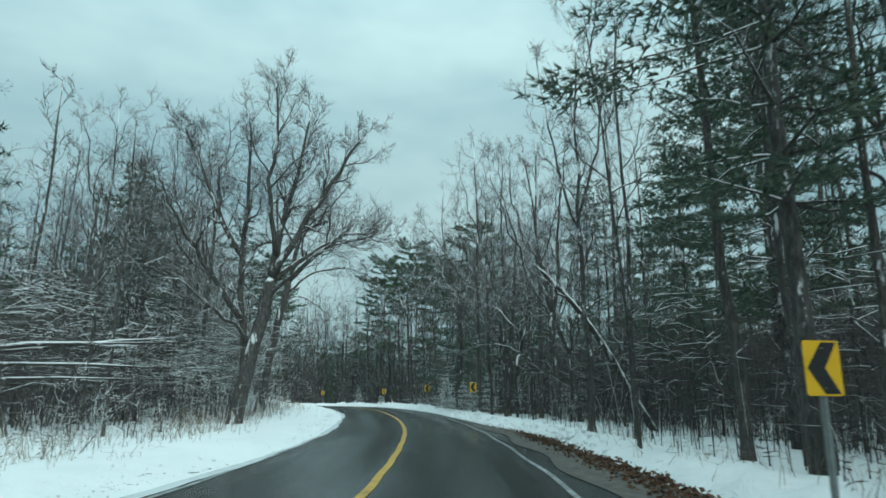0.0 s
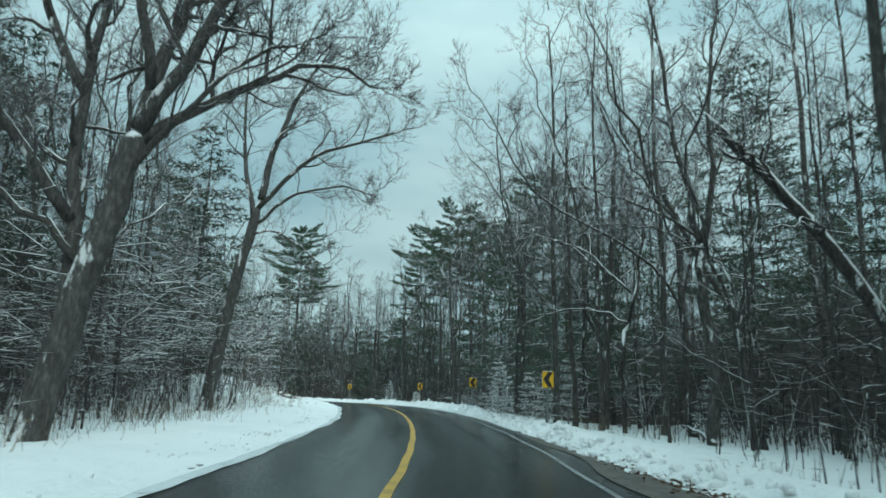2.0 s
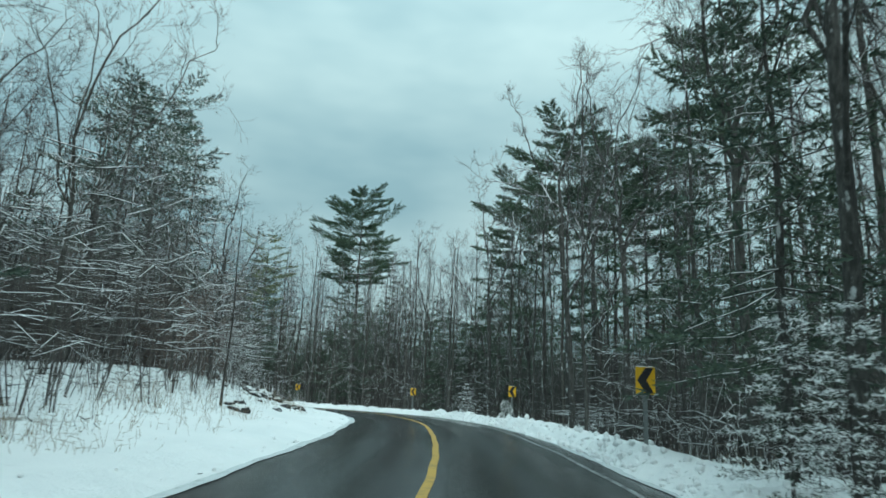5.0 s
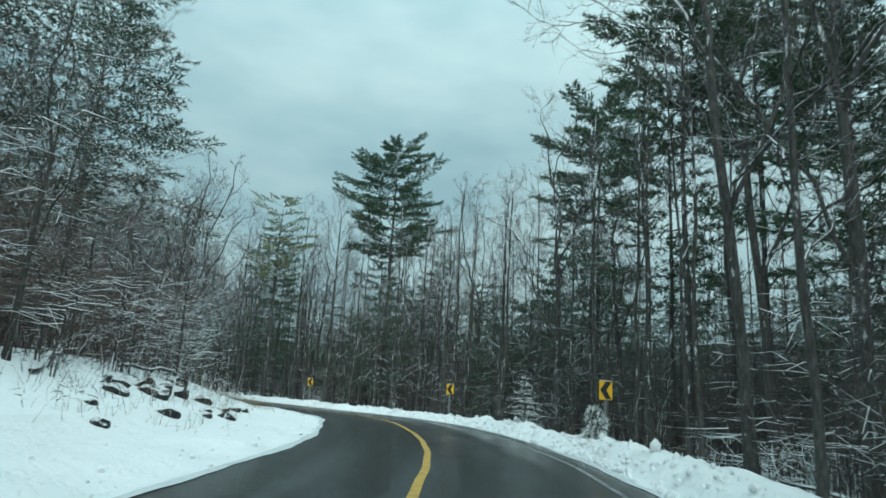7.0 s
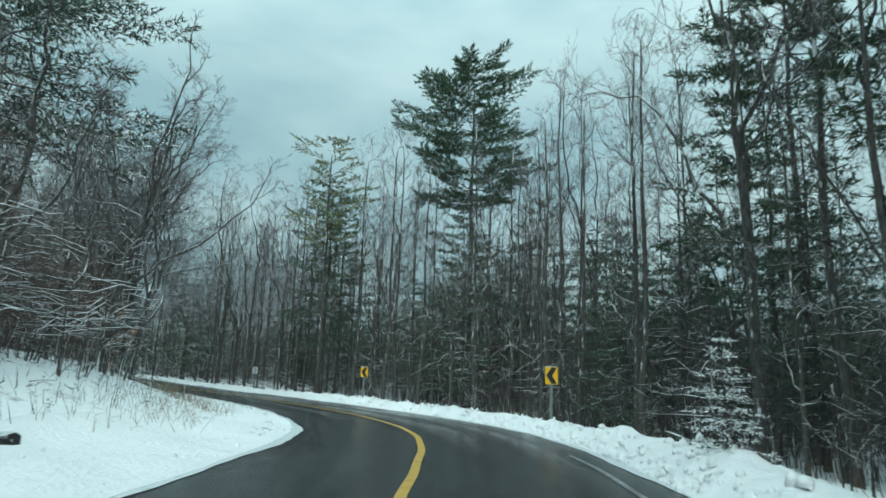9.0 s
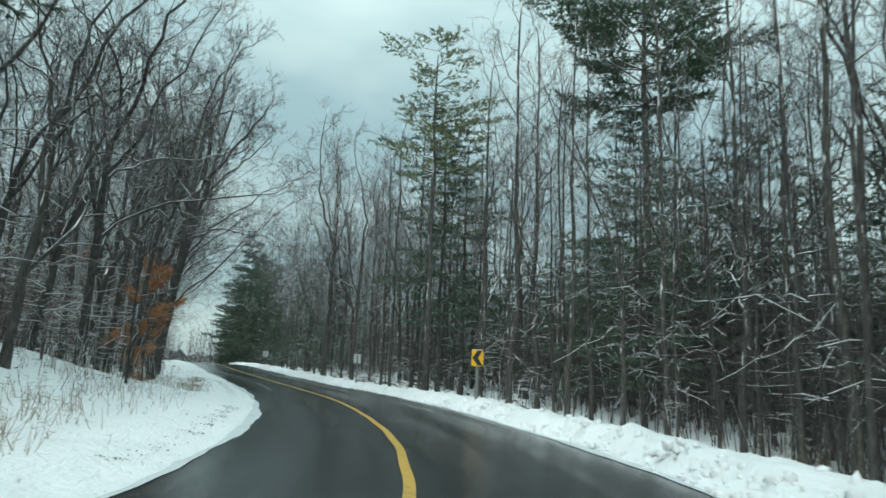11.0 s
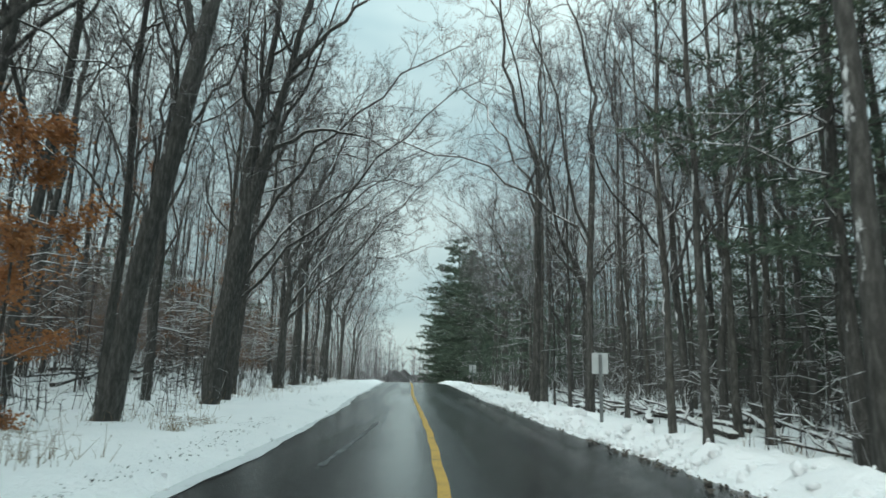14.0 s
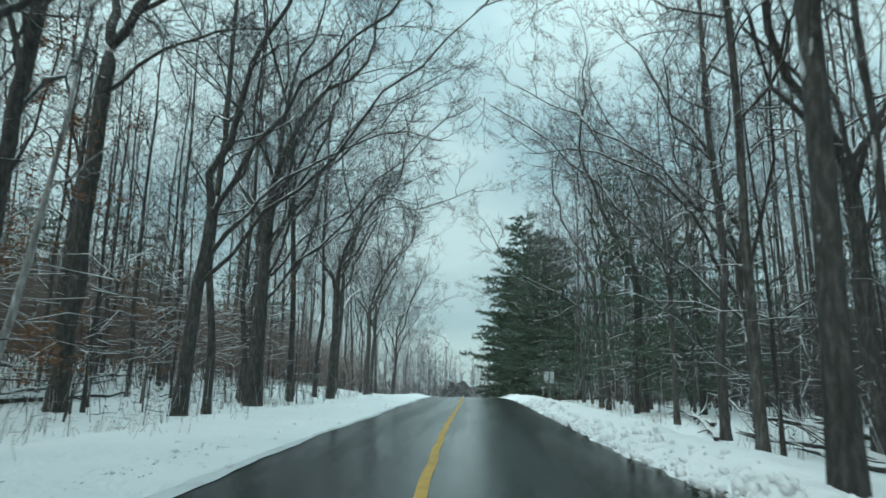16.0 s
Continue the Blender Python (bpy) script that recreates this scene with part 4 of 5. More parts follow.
# the upright tree that it leans behind, and one with long level limbs
own_tree("bare_tree", many_stemmed(48, [
    ([(0, 0, -0.4), (0.05, 0.1, 4.0), (-0.1, 0.3, 8.0), (-0.1, 0.4, 12.0), (0.1, 0.5, 19.0)], 0.15, 0.03, 16),
    ([(-0.1, 0.3, 8.6), (-0.8, 0.2, 11.0), (-1.5, 0.2, 14.0), (-1.9, 0.1, 17.5)], 0.07, 0.02, 9),
    ([(-0.1, 0.3, 9.4), (0.7, 0.5, 12.0), (1.2, 0.6, 15.0), (1.7, 0.8, 18.0)], 0.07, 0.02, 9),
], 2.0, 8, 7, 6, 0.35), BARK, TWIG, 7.2, 31.2, "slender upright leafless tree with steep limbs", group="roadside trees")
own_tree("bare_tree", many_stemmed(49, [
    ([(0, 0, -0.4), (0.05, 0, 3.0), (-0.05, 0.1, 4.8), (0, 0.1, 6.4)], 0.20, 0.16, 0),
    ([(0, 0.1, 6.2), (-0.6, 0.3, 9.0), (-0.9, 0.5, 12.0), (-1.6, 0.6, 17.0)], 0.13, 0.03, 12),
    ([(0, 0.1, 6.0), (0.5, 0.2, 9.0), (0.7, 0.4, 13.0), (1.2, 0.6, 17.0)], 0.12, 0.03, 12),
    ([(0, 0.1, 6.3), (-1.4, -0.2, 7.2), (-2.8, -0.3, 7.7), (-4.4, -0.5, 8.0)], 0.055, 0.015, 5),
    ([(0, 0.1, 5.8), (-1.0, -0.2, 6.5), (-2.2, -0.4, 6.8), (-3.8, -0.4, 6.6)], 0.05, 0.012, 4),
], 2.4, 8, 6, 6, 0.3), BARK, TWIG, 7.1, 42.2, "leafless tree with long snow-lined level limbs", group="roadside trees")
# open ground before them
TAKEN += [(x, y) for x in (7.0, 8.6, 10.2) for y in (22, 23.8, 25.6, 27.4, 29.2, 33, 34.8)]

# the great double trunk by the straight
own_tree("maple_tree", many_stemmed(44, [
    ([(0.00, 0.00, -0.4), (0.10, 0.23, 2.4), (0.20, 0.47, 4.8), (0.30, 0.69, 7.0)], 0.36, 0.33, 0),
    ([(0.23, 0.52, 5.4), (0.33, 0.85, 9.0), (0.45, 1.10, 13.0), (0.72, 1.69, 21.0)], 0.26, 0.06, 13),
    ([(0.25, 0.59, 5.6), (0.52, 1.23, 9.4), (0.85, 1.95, 13.0), (1.43, 3.38, 21.0)], 0.25, 0.06, 13),
    ([(0.52, 1.23, 9.2), (1.04, 2.73, 10.2), (1.62, 4.16, 10.3), (2.21, 5.59, 9.6)], 0.09, 0.02, 6),
    ([(0.78, 1.82, 12.4), (1.43, 3.38, 14.6), (1.95, 4.68, 16.0), (2.47, 5.85, 18.0)], 0.10, 0.02, 8),
], 3.6, 8, 7, 7, 0.4), BARK, TWIG, -63.9, 113.9, "massive leafless double-trunked tree with flared base", group="roadside trees")

own_tree("maple_tree", many_stemmed(46, [
    ([(0, 0, -0.4), (0.15, 0.5, 4.0), (0.3, 1.1, 8.0), (0.45, 1.7, 12.0)], 0.29, 0.20, 0),
    ([(0.45, 1.7, 11.8), (0.5, 2.0, 14.5), (0.4, 2.3, 17.0), (0.7, 2.8, 21.0)], 0.17, 0.04, 12),
    ([(0.4, 1.6, 11.2), (0.9, 3.0, 13.5), (1.2, 4.2, 15.6), (1.7, 5.4, 18.0)], 0.13, 0.03, 11),
    ([(0.35, 1.3, 9.4), (-0.3, 0.6, 12.0), (-0.9, -0.2, 14.5), (-1.2, -0.6, 18.0)], 0.12, 0.03, 10),
], 3.4, 8, 7, 6, 0.3), BARK, TWIG, -57.0, 110.7, "stout leafless tree leaning slightly towards the road", group="roadside trees")
own_tree("maple_tree", many_stemmed(47, [
    ([(0, 0, -0.4), (-0.1, 0.2, 4.0), (0.05, 0.2, 8.0), (0.2, 0.3, 11.0)], 0.27, 0.20, 0),
    ([(0.2, 0.3, 10.8), (-0.8, 0.2, 13.0), (-1.0, 0.4, 15.5), (-1.6, 0.4, 19.5)], 0.16, 0.04, 12),
    ([(0.2, 0.3, 10.6), (1.2, 1.6, 12.4), (2.0, 2.9, 14.8), (2.6, 4.0, 18.0)], 0.16, 0.04, 12),
    ([(0.7, 1.0, 11.6), (1.8, 3.4, 12.8), (2.6, 5.4, 13.4), (3.4, 7.2, 13.0)], 0.08, 0.02, 8),
    ([(0.1, 0.2, 9.0), (0.9, 1.9, 10.6), (1.6, 3.6, 11.2), (2.4, 5.4, 11.0)], 0.07, 0.02, 7),
], 3.2, 8, 7, 6, 0.3), BARK, TWIG, -77.7, 116.3, "tall forked leafless tree at the wood's edge", group="roadside trees")


def stand(rows, kind, variants, label, category, group):
    for x, y, k, size, turn in rows:
        put_tree(kind, variants, k, x, y, turn, size, label, category, group)


stand([(-34.6, 125.2, 0, 1.02, 20), (-44.6, 120.0, 1, 1.0, 70), (-11.6, 110.2, 2, 1.0, 10), (-13.6, 111.8, 4, 1.1, 130), (8.6, 15.8, 3, 1.0, 40), (-37.5, 129.5, 4, 1.05, 200),
       (-48.0, 126.5, 1, 0.86, 160)],
      "pine_tree", PINES, "tall white pine with bare lower trunk", "pine tree", "pines among the bare trees")
stand([ (-30.0, 128.0, 4, 1.0, 90), (-6.5, 99.0, 4, 1.15, 80), (12.0, 24.0, 3, 0.8, 10), (14.6, 30.2, 3, 0.95, 80), (13.4, 37.5, 3, 0.7, 200), (11.5, 51.0, 3, 0.75, 10), (-2.5, 96.0, 2, 0.9, 250), (0.5, 92.5, 2, 0.8, 300), (-0.6, 88.6, 4, 1.15, 60), (-130.5, 160.0, 2, 0.85, 35), (3.4, 83.0, 2, 0.95, 200), (-5.8, 94.6, 2, 0.95, 20), (-47.2, 123.6, 3, 0.8, 70)],
      "pine_tree", PINES, "tall white pine with bare lower trunk", "pine tree", "pines among the bare trees")
stand([(-17.5, 40.0, 2, 0.95, 40), (-20.5, 45.5, 2, 1.05, 110), (-14.8, 36.2, 2, 0.7, 10), (-15.4, 53.6, 2, 0.95, 10)],
      "hemlock_tree", HEMLOCKS, "dark evergreen hemlock with snow on its boughs", "evergreen tree", "evergreens among the bare trees")
stand([ (-30, 78.0, 2, 1.1, 60), (1.2, 62.0, 0, 1.02, 20), (4.6, 55.6, 0, 0.88, 70), (6.6, 52.4, 0, 0.8, 150), (4.0, 73.5, 0, 0.95, 100)],
      "hemlock_tree", HEMLOCKS, "dark evergreen hemlock with snow on its boughs", "evergreen tree", "evergreens among the bare trees")
stand([(4.9, 50.5, 3, 0.95, 0), (2.9, 50.2, 0, 1.0, 90), (1.4, 58.7, 1, 0.9, 10), (-3.6, 77.4, 2, 1.05, 60), (-3.2, 88.0, 3, 1.0, 200), (6.6, 21.0, 6, 1.15, 130), 
       (-35.3, 115.4, 0, 0.9, 20)], "bare_tree", NEAR, TREE_LABEL, "tree", "roadside trees")
stand([(-48.4, 120.9, 2, 1.0, 0), (-50.3, 121.9, 4, 1.1, 40), (-58.6, 126.2, 3, 0.95, 100), (-52.4, 126.4, 5, 0.95, 300), (-64.0, 132.8, 7, 1.0, 0),
       (-63.5, 129.0, 2, 0.95, 10), (-67.4, 130.2, 7, 1.05, 210), (-72.0, 133.6, 0, 1.05, 30), (-58.7, 128.0, 2, 0.95, 50), (-61.7, 131.8, 7, 1.0, 120), (-62.7, 126.6, 1, 1.05, 75), (-55.9, 129.8, 0, 1.1, 30), (-73.0, 140.9, 7, 1.0, 90)],
      "bare_tree", NEAR, TREE_LABEL, "tree", "roadside trees")
stand([(-58.9, 106.6, 1, 0.95, 20), (-58.4, 108.4, 3, 0.95, 110), (-64.0, 111.9, 1, 0.9, 0), (-54.8, 107.6, 3, 1.0, 60), (-59.8, 110.6, 0, 1.1, 150), (-66.5, 114.6, 7, 1.0, 70),
       (-71.0, 115.8, 3, 0.95, 40), (-81.0, 120.3, 0, 1.1, 250), (-85.5, 122.4, 1, 1.05, 190), (-92.0, 124.6, 3, 1.0, 300), (-98.5, 127.0, 0, 1.1, 100)],
      "bare_tree", NEAR, TREE_LABEL, "tree", "roadside trees")

stand([(-126.5, 156.0, 0, 1.3, 0), (-119.0, 153.2, 0, 1.0, 60), (-112.5, 150.6, 0, 0.8, 130), (-123.0, 158.5, 0, 1.1, 210), (-135.0, 158.8, 0, 1.0, 300)],
      "spruce_tree", DENSE, "dense dark evergreen boughed to the ground", "evergreen tree", "evergreens among the bare trees")

own_tree("pine_tree", conifer(321, 25, 0.26, 0.34, 6.4, 14, 6, 5, 0.16, 0.34, ragged=0.5, taper=0.45, top=0.15, thin=4.6), BARK, PINE_SNOWY, -40.2, 92.6, "great evergreen with snow-laden drooping boughs", "pine tree", "pines among the bare trees")

EDGE = [
    as_parts(fan_tree(121, 19, 0.19, 6.0, 6, 0.50, lean=(1.5, 0.4), pull=(0.24, 0)), BARK, TWIG),
    as_parts(fan_tree(122, 18, 0.15, 4.5, 5, 0.46, lean=(2.2, -0.5), pull=(0.24, 0)), BARK, TWIG),
    as_parts(fan_tree(123, 21, 0.20, 7.5, 6, 0.52, lean=(0.6, 0.3), pull=(0.24, 0)), BARK, TWIG),
    as_parts(fan_tree(124, 17, 0.11, 8.0, 4, 0.40, lean=(1.6, 0.8), pull=(0.15, 0)), BARK_PALE, TWIG),
    as_parts(fan_tree(125, 20, 0.16, 9.0, 5, 0.50, lean=(0.9, -0.9), pull=(0.24, 0)), BARK, TWIG),
]
EDGE_LOW = [
    as_parts(fan_tree(126, 11, 0.09, 3.0, 4, 0.42, lean=(1.0, 0.3), pull=(0.15, 0), n1=7, n2=5, n3=4), BARK, TWIG),
    as_parts(fan_tree(127, 12.5, 0.11, 4.0, 4, 0.46, lean=(1.2, -0.3), pull=(0.2, 0), n1=7, n2=5, n3=4), BARK_PALE, TWIG),
]


def leaning_row(spots, towards):
    for k, (s, d, size) in enumerate(spots):
        x, y = (float(v) for v in to_xy(s, d))
        i = int(np.argmin(np.abs(ALONG - s)))
        turn = math.degrees(math.atan2(RIGHT[i, 1], RIGHT[i, 0])) + (0 if towards > 0 else 180)
        put_tree("bare_tree", EDGE if size > 0.78 else EDGE_LOW, (k * 7 + k // 3) % 5 if size > 0.78 else k % 2, x, y, turn + 40 * math.sin(3 * k + 0.5), size if size > 0.78 else size * 1.65, "leafless tree leaning out over the road edge", "tree", "roadside trees")


leaning_row([(112, -11.5, 0.48), (118, -10.8, 0.52), (124, -10.6, 0.58), (130, -9.8, 0.68), (135.5, -8.8, 0.74), (139, -11.0, 0.86), (143, -9.0, 0.84), (147, -11.5, 1.0), (151, -8.4, 1.0), (156, -10.8, 1.1), (163, -8.6, 1.08), (171, -7.7, 1.05), (176.5, -9.8, 1.15), (183, -7.8, 1.05),
             (190.5, -8.2, 1.12), (196, -10.5, 1.15), (203, -7.6, 1.0), (211, -9.0, 1.08), (218, -7.8, 0.95), (226, -8.6, 1.0), (238, -7.8, 0.95), (247, -8.8, 0.95)], 1)
leaning_row([(186, 10.0, 0.9), (197, 9.0, 0.95), (169.5, 10.5, 0.95), (177, 8.6, 0.85), (205, 8.5, 0.9), (61, 10.4, 0.92), (67, 11.0, 1.0), (73, 10.0, 0.9), (38, 12.5, 1.0)], -1)

# a birch with peeling white bark
for x, y, seed, tall, rad in ((-74.3, 115.5, 53, 11, 0.11),):
    own_tree("birch_tree", bare_tree(seed, tall, rad, 0.5, 9, 2.2, 5, 4, lean=(0.5, 1.3)), BIRCH, TWIG, x, y, "slender white birch among dark trunks", group="roadside trees")

# ---- the woods: trees strewn on both sides of the road ----
rng = np.random.RandomState(9)


CELLS, SORTED = {}, [0]


def free_spot(x, y, gap):
    for a, b in TAKEN[SORTED[0] :]:
        CELLS.setdefault((int(a // 3), int(b // 3)), []).append((a, b))
    SORTED[0] = len(TAKEN)
    i, j = int(x // 3), int(y // 3)
    return all((x - a) ** 2 + (y - b) ** 2 > gap * gap for u in (-1, 0, 1) for v in (-1, 0, 1) for a, b in CELLS.get((i + u, j + v), ()))


def strewn(s0, s1, d0, d1, count, gap, seed, clear=None):
    """Spots in a stretch of the plan, kept apart."""
    r = np.random.RandomState(seed)
    out, tries = [], 0
    while len(out) < count and tries < count * 30:
        tries += 1
        s, d = r.uniform(s0, s1), r.uniform(d0, d1)
        x, y = to_xy(s, d)
        _, real = to_sd([(x, y)])
        if abs(real[0]) < min(abs(d0), abs(d1)) - 0.3 or not free_spot(x, y, gap):
            continue
        TAKEN.append((x, y))
        out.append((float(x), float(y), r))
    return out


for x, y, r in strewn(14, 128, 6.8, 16, 48, 2.2, 1) + strewn(112, 145, 8.5, 18, 14, 2.0, 52) + strewn(90, 112, 8.0, 20, 10, 1.6, 55) + strewn(136, 174, 9.0, 22, 26, 1.4, 56) + strewn(128, 262, 7.2, 18, 36, 2.4, 2):
    # narrow crowns where the wood opens at the bend
    kinds = POLES if -9 < x < -4 and 84 < y < 91 else NEAR
    thing("bare_tree", kinds[r.randint(len(NEAR)) % len(kinds)], (x, y, height_at(x, y) - 0.05), r.uniform(0, 360), r.uniform(0.72, 1.08), TREE_LABEL, "tree", "roadside trees")
for x, y, r in strewn(24, 140, -18, -9.4, 34, 2.2, 3) + strewn(70, 100, -20, -10, 14, 1.8, 58) + strewn(140, 262, -19, -9.0, 32, 2.4, 4) + strewn(160, 205, -22, -10.5, 24, 1.6, 57):
    thing("bare_tree", NEAR[r.randint(len(NEAR))], (x, y, height_at(x, y) - 0.05), r.uniform(0, 360), r.uniform(0.72, 1.05) * (1 - 0.28 * float(smooth(66, 52, to_sd([(x, y)])[0][0]))) * (1 - 0.42 * float(smooth(138, 126, to_sd([(x, y)])[0][0]) * smooth(84, 96, to_sd([(x, y)])[0][0]))), TREE_LABEL, "tree", "roadside trees")
for x, y, r in strewn(20, 125, 10.5, 26, 18, 2.0, 5) + strewn(118, 160, 11.5, 22, 12, 1.8, 51) + strewn(116, 168, 15.5, 27, 26, 1.8, 54) + strewn(140, 176, 13.5, 27, 22, 1.6, 53):
    k = r.randint(2)
    thing("hemlock_tree", HEMLOCKS[k], (x, y, height_at(x, y) - 0.05), r.uniform(0, 360), r.uniform(0.7, 1.15), "dark evergreen hemlock with snow on its boughs", "evergreen tree", "evergreens among the bare trees")
for x, y, r in strewn(190, 275, 6.4, 16, 30, 1.8, 6):
    k = r.randint(2)
    thing("hemlock_tree", HEMLOCKS[k], (x, y, height_at(x, y) - 0.05), r.uniform(0, 360), r.uniform(0.8, 1.25), "dark evergreen hemlock with snow on its boughs", "evergreen tree", "evergreens among the bare trees")
for x, y, r in strewn(20, 260, 6.2, 14, 50, 0.9, 7) + strewn(24, 260, -16, -7.4, 66, 0.9, 8) + strewn(48, 80, -15, -8.2, 16, 0.9, 81) + strewn(96, 128, -15, -8.6, 14, 0.9, 82):
    thing("sapling", SAPLING[r.randint(len(SAPLING))], (x, y, height_at(x, y) - 0.05), r.uniform(0, 360), r.uniform(0.7, 1.2), "thin leafless sapling with snow along its twigs", "sapling", "saplings at the wood's edge")

for x, y, r in strewn(20, 112, 7.0, 17, 34, 1.0, 31) + strewn(108, 165, 7.4, 18, 46, 1.0, 32) + strewn(165, 255, 8.0, 18, 30, 1.2, 33):
    thing("slim_tree", POLES[r.randint(len(POLES))], (x, y, height_at(x, y) - 0.05), r.uniform(0, 360), r.uniform(0.75, 1.1), "straight slim leafless tree standing in snow", "tree", "roadside trees")

# deeper woods: joined, too many to count
MIDDLE = [bare_tree(400 + k, 17 + 2 * (k % 3), 0.10 + 0.02 * (k % 3), 0.22, 12, 3.6, 5, 4, sides=5, fine=0.021, sub=3, solid=False) for k in range(6)]
MIDDLE = [tuple(part.arrays() for part in pair) for pair in MIDDLE]


def far_tree(seed, tall):
    """A distant tree: a stem, straight limbs and twigs."""
    r = np.random.RandomState(seed)
    sh = Shape()
    sway = r.normal(0, 0.25, (5, 2)).cumsum(0)
    stem = np.c_[sway, np.linspace(-0.3, tall, 5)]
    sh.tube(stem, np.linspace(0.12, 0.02, 5), 4)
    foot, tip, rad = [], [], []
    for k in range(13):
        u = 0.12 + 0.86 * (k + r.uniform(0, 0.9)) / 13
        at, way = along_line(stem, u)
        out = slanted(r, way, r.uniform(0.5, 1.0), 2.4 * k + r.normal(0, 0.4)) * tall * 0.19 * (1.25 - 0.8 * u) * r.uniform(0.7, 1.3)
        foot.append(at), tip.append(at + out), rad.append(0.05)
        for _ in range(6):
            p = at + out * r.uniform(0.2, 0.95)
            foot.append(p), tip.append(p + out * r.uniform(0.2, 0.5) + r.normal(0, 0.42, 3) + [0, 0, 0.25]), rad.append(0.034)
    sh.cones(foot, tip, rad)
    return sh.arrays()


FAR = [far_tree(500 + k, 15 + 2 * (k % 3)) for k in range(8)]


def woods(name, spots, kinds, mat, lo, hi, label):
    made = []
    for x, y, _ in spots:
        r = np.random.RandomState(int(abs(x * 9700 + y * 3100)) % 2**31)
        made.append(moved(kinds[r.randint(len(kinds))], (x, y, height_at(x, y) - 0.1), r.uniform(0, 6.28), r.uniform(lo, hi)))
    return stuff(name, made, mat, label, "woods")


for side, spots in (("right", strewn(0, 290, 14, 34, 150, 1.6, 11)), ("left", strewn(0, 290, -36, -15, 150, 1.6, 12))):
    woods("deep_woods_" + side, spots, [k[0] for k in MIDDLE], BARK, 0.7, 1.05, "dense leafless trunks of the woods")
    woods("deep_twigs_" + side, spots, [k[1] for k in MIDDLE], TWIG, 0.7, 1.05, "dense leafless branches of the woods")
woods("far_woods_right", strewn(-40, 330, 30, 76, 620, 1.2, 13), FAR, TWIG, 0.7, 1.05, "far grey leafless woods")
woods("far_woods_left", strewn(-40, 330, -76, -32, 620, 1.2, 14), FAR, TWIG, 0.7, 1.05, "far grey leafless woods")
woods("woods_behind", strewn(-110, -30, 8, 60, 60, 1.5, 15) + strewn(-110, -30, -60, -8, 60, 1.5, 16), FAR, TWIG, 0.8, 1.05, "leafless woods back along the road")
woods("woods_ahead", strewn(262, 345, 6.5, 60, 130, 1.5, 17) + strewn(262, 345, -60, -6.5, 130, 1.5, 18) + strewn(319, 329, 0.5, 18, 60, 0.4, 19) + strewn(319, 329, -18, -0.5, 60, 0.4, 20), FAR, TWIG, 0.8, 1.05, "leafless woods beyond the crest")

# dark evergreens deep in the woods
DEEP_GREEN = [conifer(330 + k, 11 + 3 * k, 0.12, 0.10, 2.8 + 0.3 * k, 11, 5, 2, 0.2, 0.5, ragged=0.5, thin=2.2) for k in range(3)]
DEEP_GREEN = [part[1].arrays() for part in DEEP_GREEN]
woods("deep_evergreens_right", strewn(10, 150, 20, 42, 50, 2.4, 21) + strewn(125, 200, 18, 36, 28, 2.2, 25) + strewn(200, 290, 20, 45, 20, 2.4, 22), DEEP_GREEN, HEMLOCK, 0.7, 1.15, "dark evergreens deep in the woods")
woods("deep_evergreens_left", strewn(20, 130, -45, -20, 24, 2.4, 23) + strewn(130, 290, -50, -24, 24, 2.4, 24), DEEP_GREEN, HEMLOCK, 0.7, 1.1, "dark evergreens deep in the woods")


def thicket(name, seed, count, s0, s1, d0, d1, lo, hi, mat, label, tilt=0.22, thick=0.011, twigs=10):
    """Brush: thin stems, each with a few side twigs."""
    r = np.random.RandomState(seed)
    s, d = r.uniform(s0, s1, count), d0 + (d1 - d0) * r.uniform(0, 1, count) ** 1.15
    xy = to_xy(s, d)
    s2, d2 = to_sd(xy)
    keep = np.abs(d2) > min(abs(d0), abs(d1)) - 0.2
    xy, s2, d2 = xy[keep], s2[keep], d2[keep]
    n = len(xy)
    foot = np.c_[xy, ground_z(s2, d2, xy[:, 0], xy[:, 1]) - 0.1]
    tall = r.uniform(lo, hi, n)[:, None] * r.uniform(0.5, 1, (n, 1))
    lean = np.c_[r.normal(0, tilt, (n, 2)), np.ones(n)]
    sh = Shape()
    sh.cones(foot, foot + lean * tall, thick * (0.6 + 0.13 * tall[:, 0]))
    for k in range(twigs):
        u = r.uniform(0.36, 0.99, (n, 1))
        at = foot + lean * tall * u
        side = np.c_[r.normal(0, 1, (n, 2)), r.normal(0.15, 0.4, n)]
        side /= np.linalg.norm(side, axis=1)[:, None]
        sh.blades(at, at + side * tall * r.uniform(0.18, 0.46, (n, 1)), thick, r)
    return tagged(new(name, sh.mesh(name, mat)), label, "brush", kind="stuff")


thicket("brush_right", 61, 12000, 5, 152, 12.6, 32, 2.5, 8.5, BRUSH, "dense bare brush in the woods", 0.2, 0.015)
thicket("brush_straight_right", 68, 7000, 144, 275, 14.5, 36, 2.5, 8.5, BRUSH, "dense bare brush in the woods", 0.2, 0.017)
thicket("brush_edge_right", 62, 620, 14, 265, 6.4, 12, 0.6, 4.0, TWIG_SNOWY, "bare saplings and stems at the wood's edge")
thicket("pole_stems_right", 161, 950, 14, 160, 7.2, 17, 1.5, 6.0, STEM, "slim bare stems standing in the snow", 0.07, 0.019, 3)
thicket("verge_stems_left", 162, 2000, 22, 215, -13.5, -6.8, 0.4, 2.2, TWIG_SNOWY, "thin bare stems poking through roadside snow", 0.2, 0.012, 3)
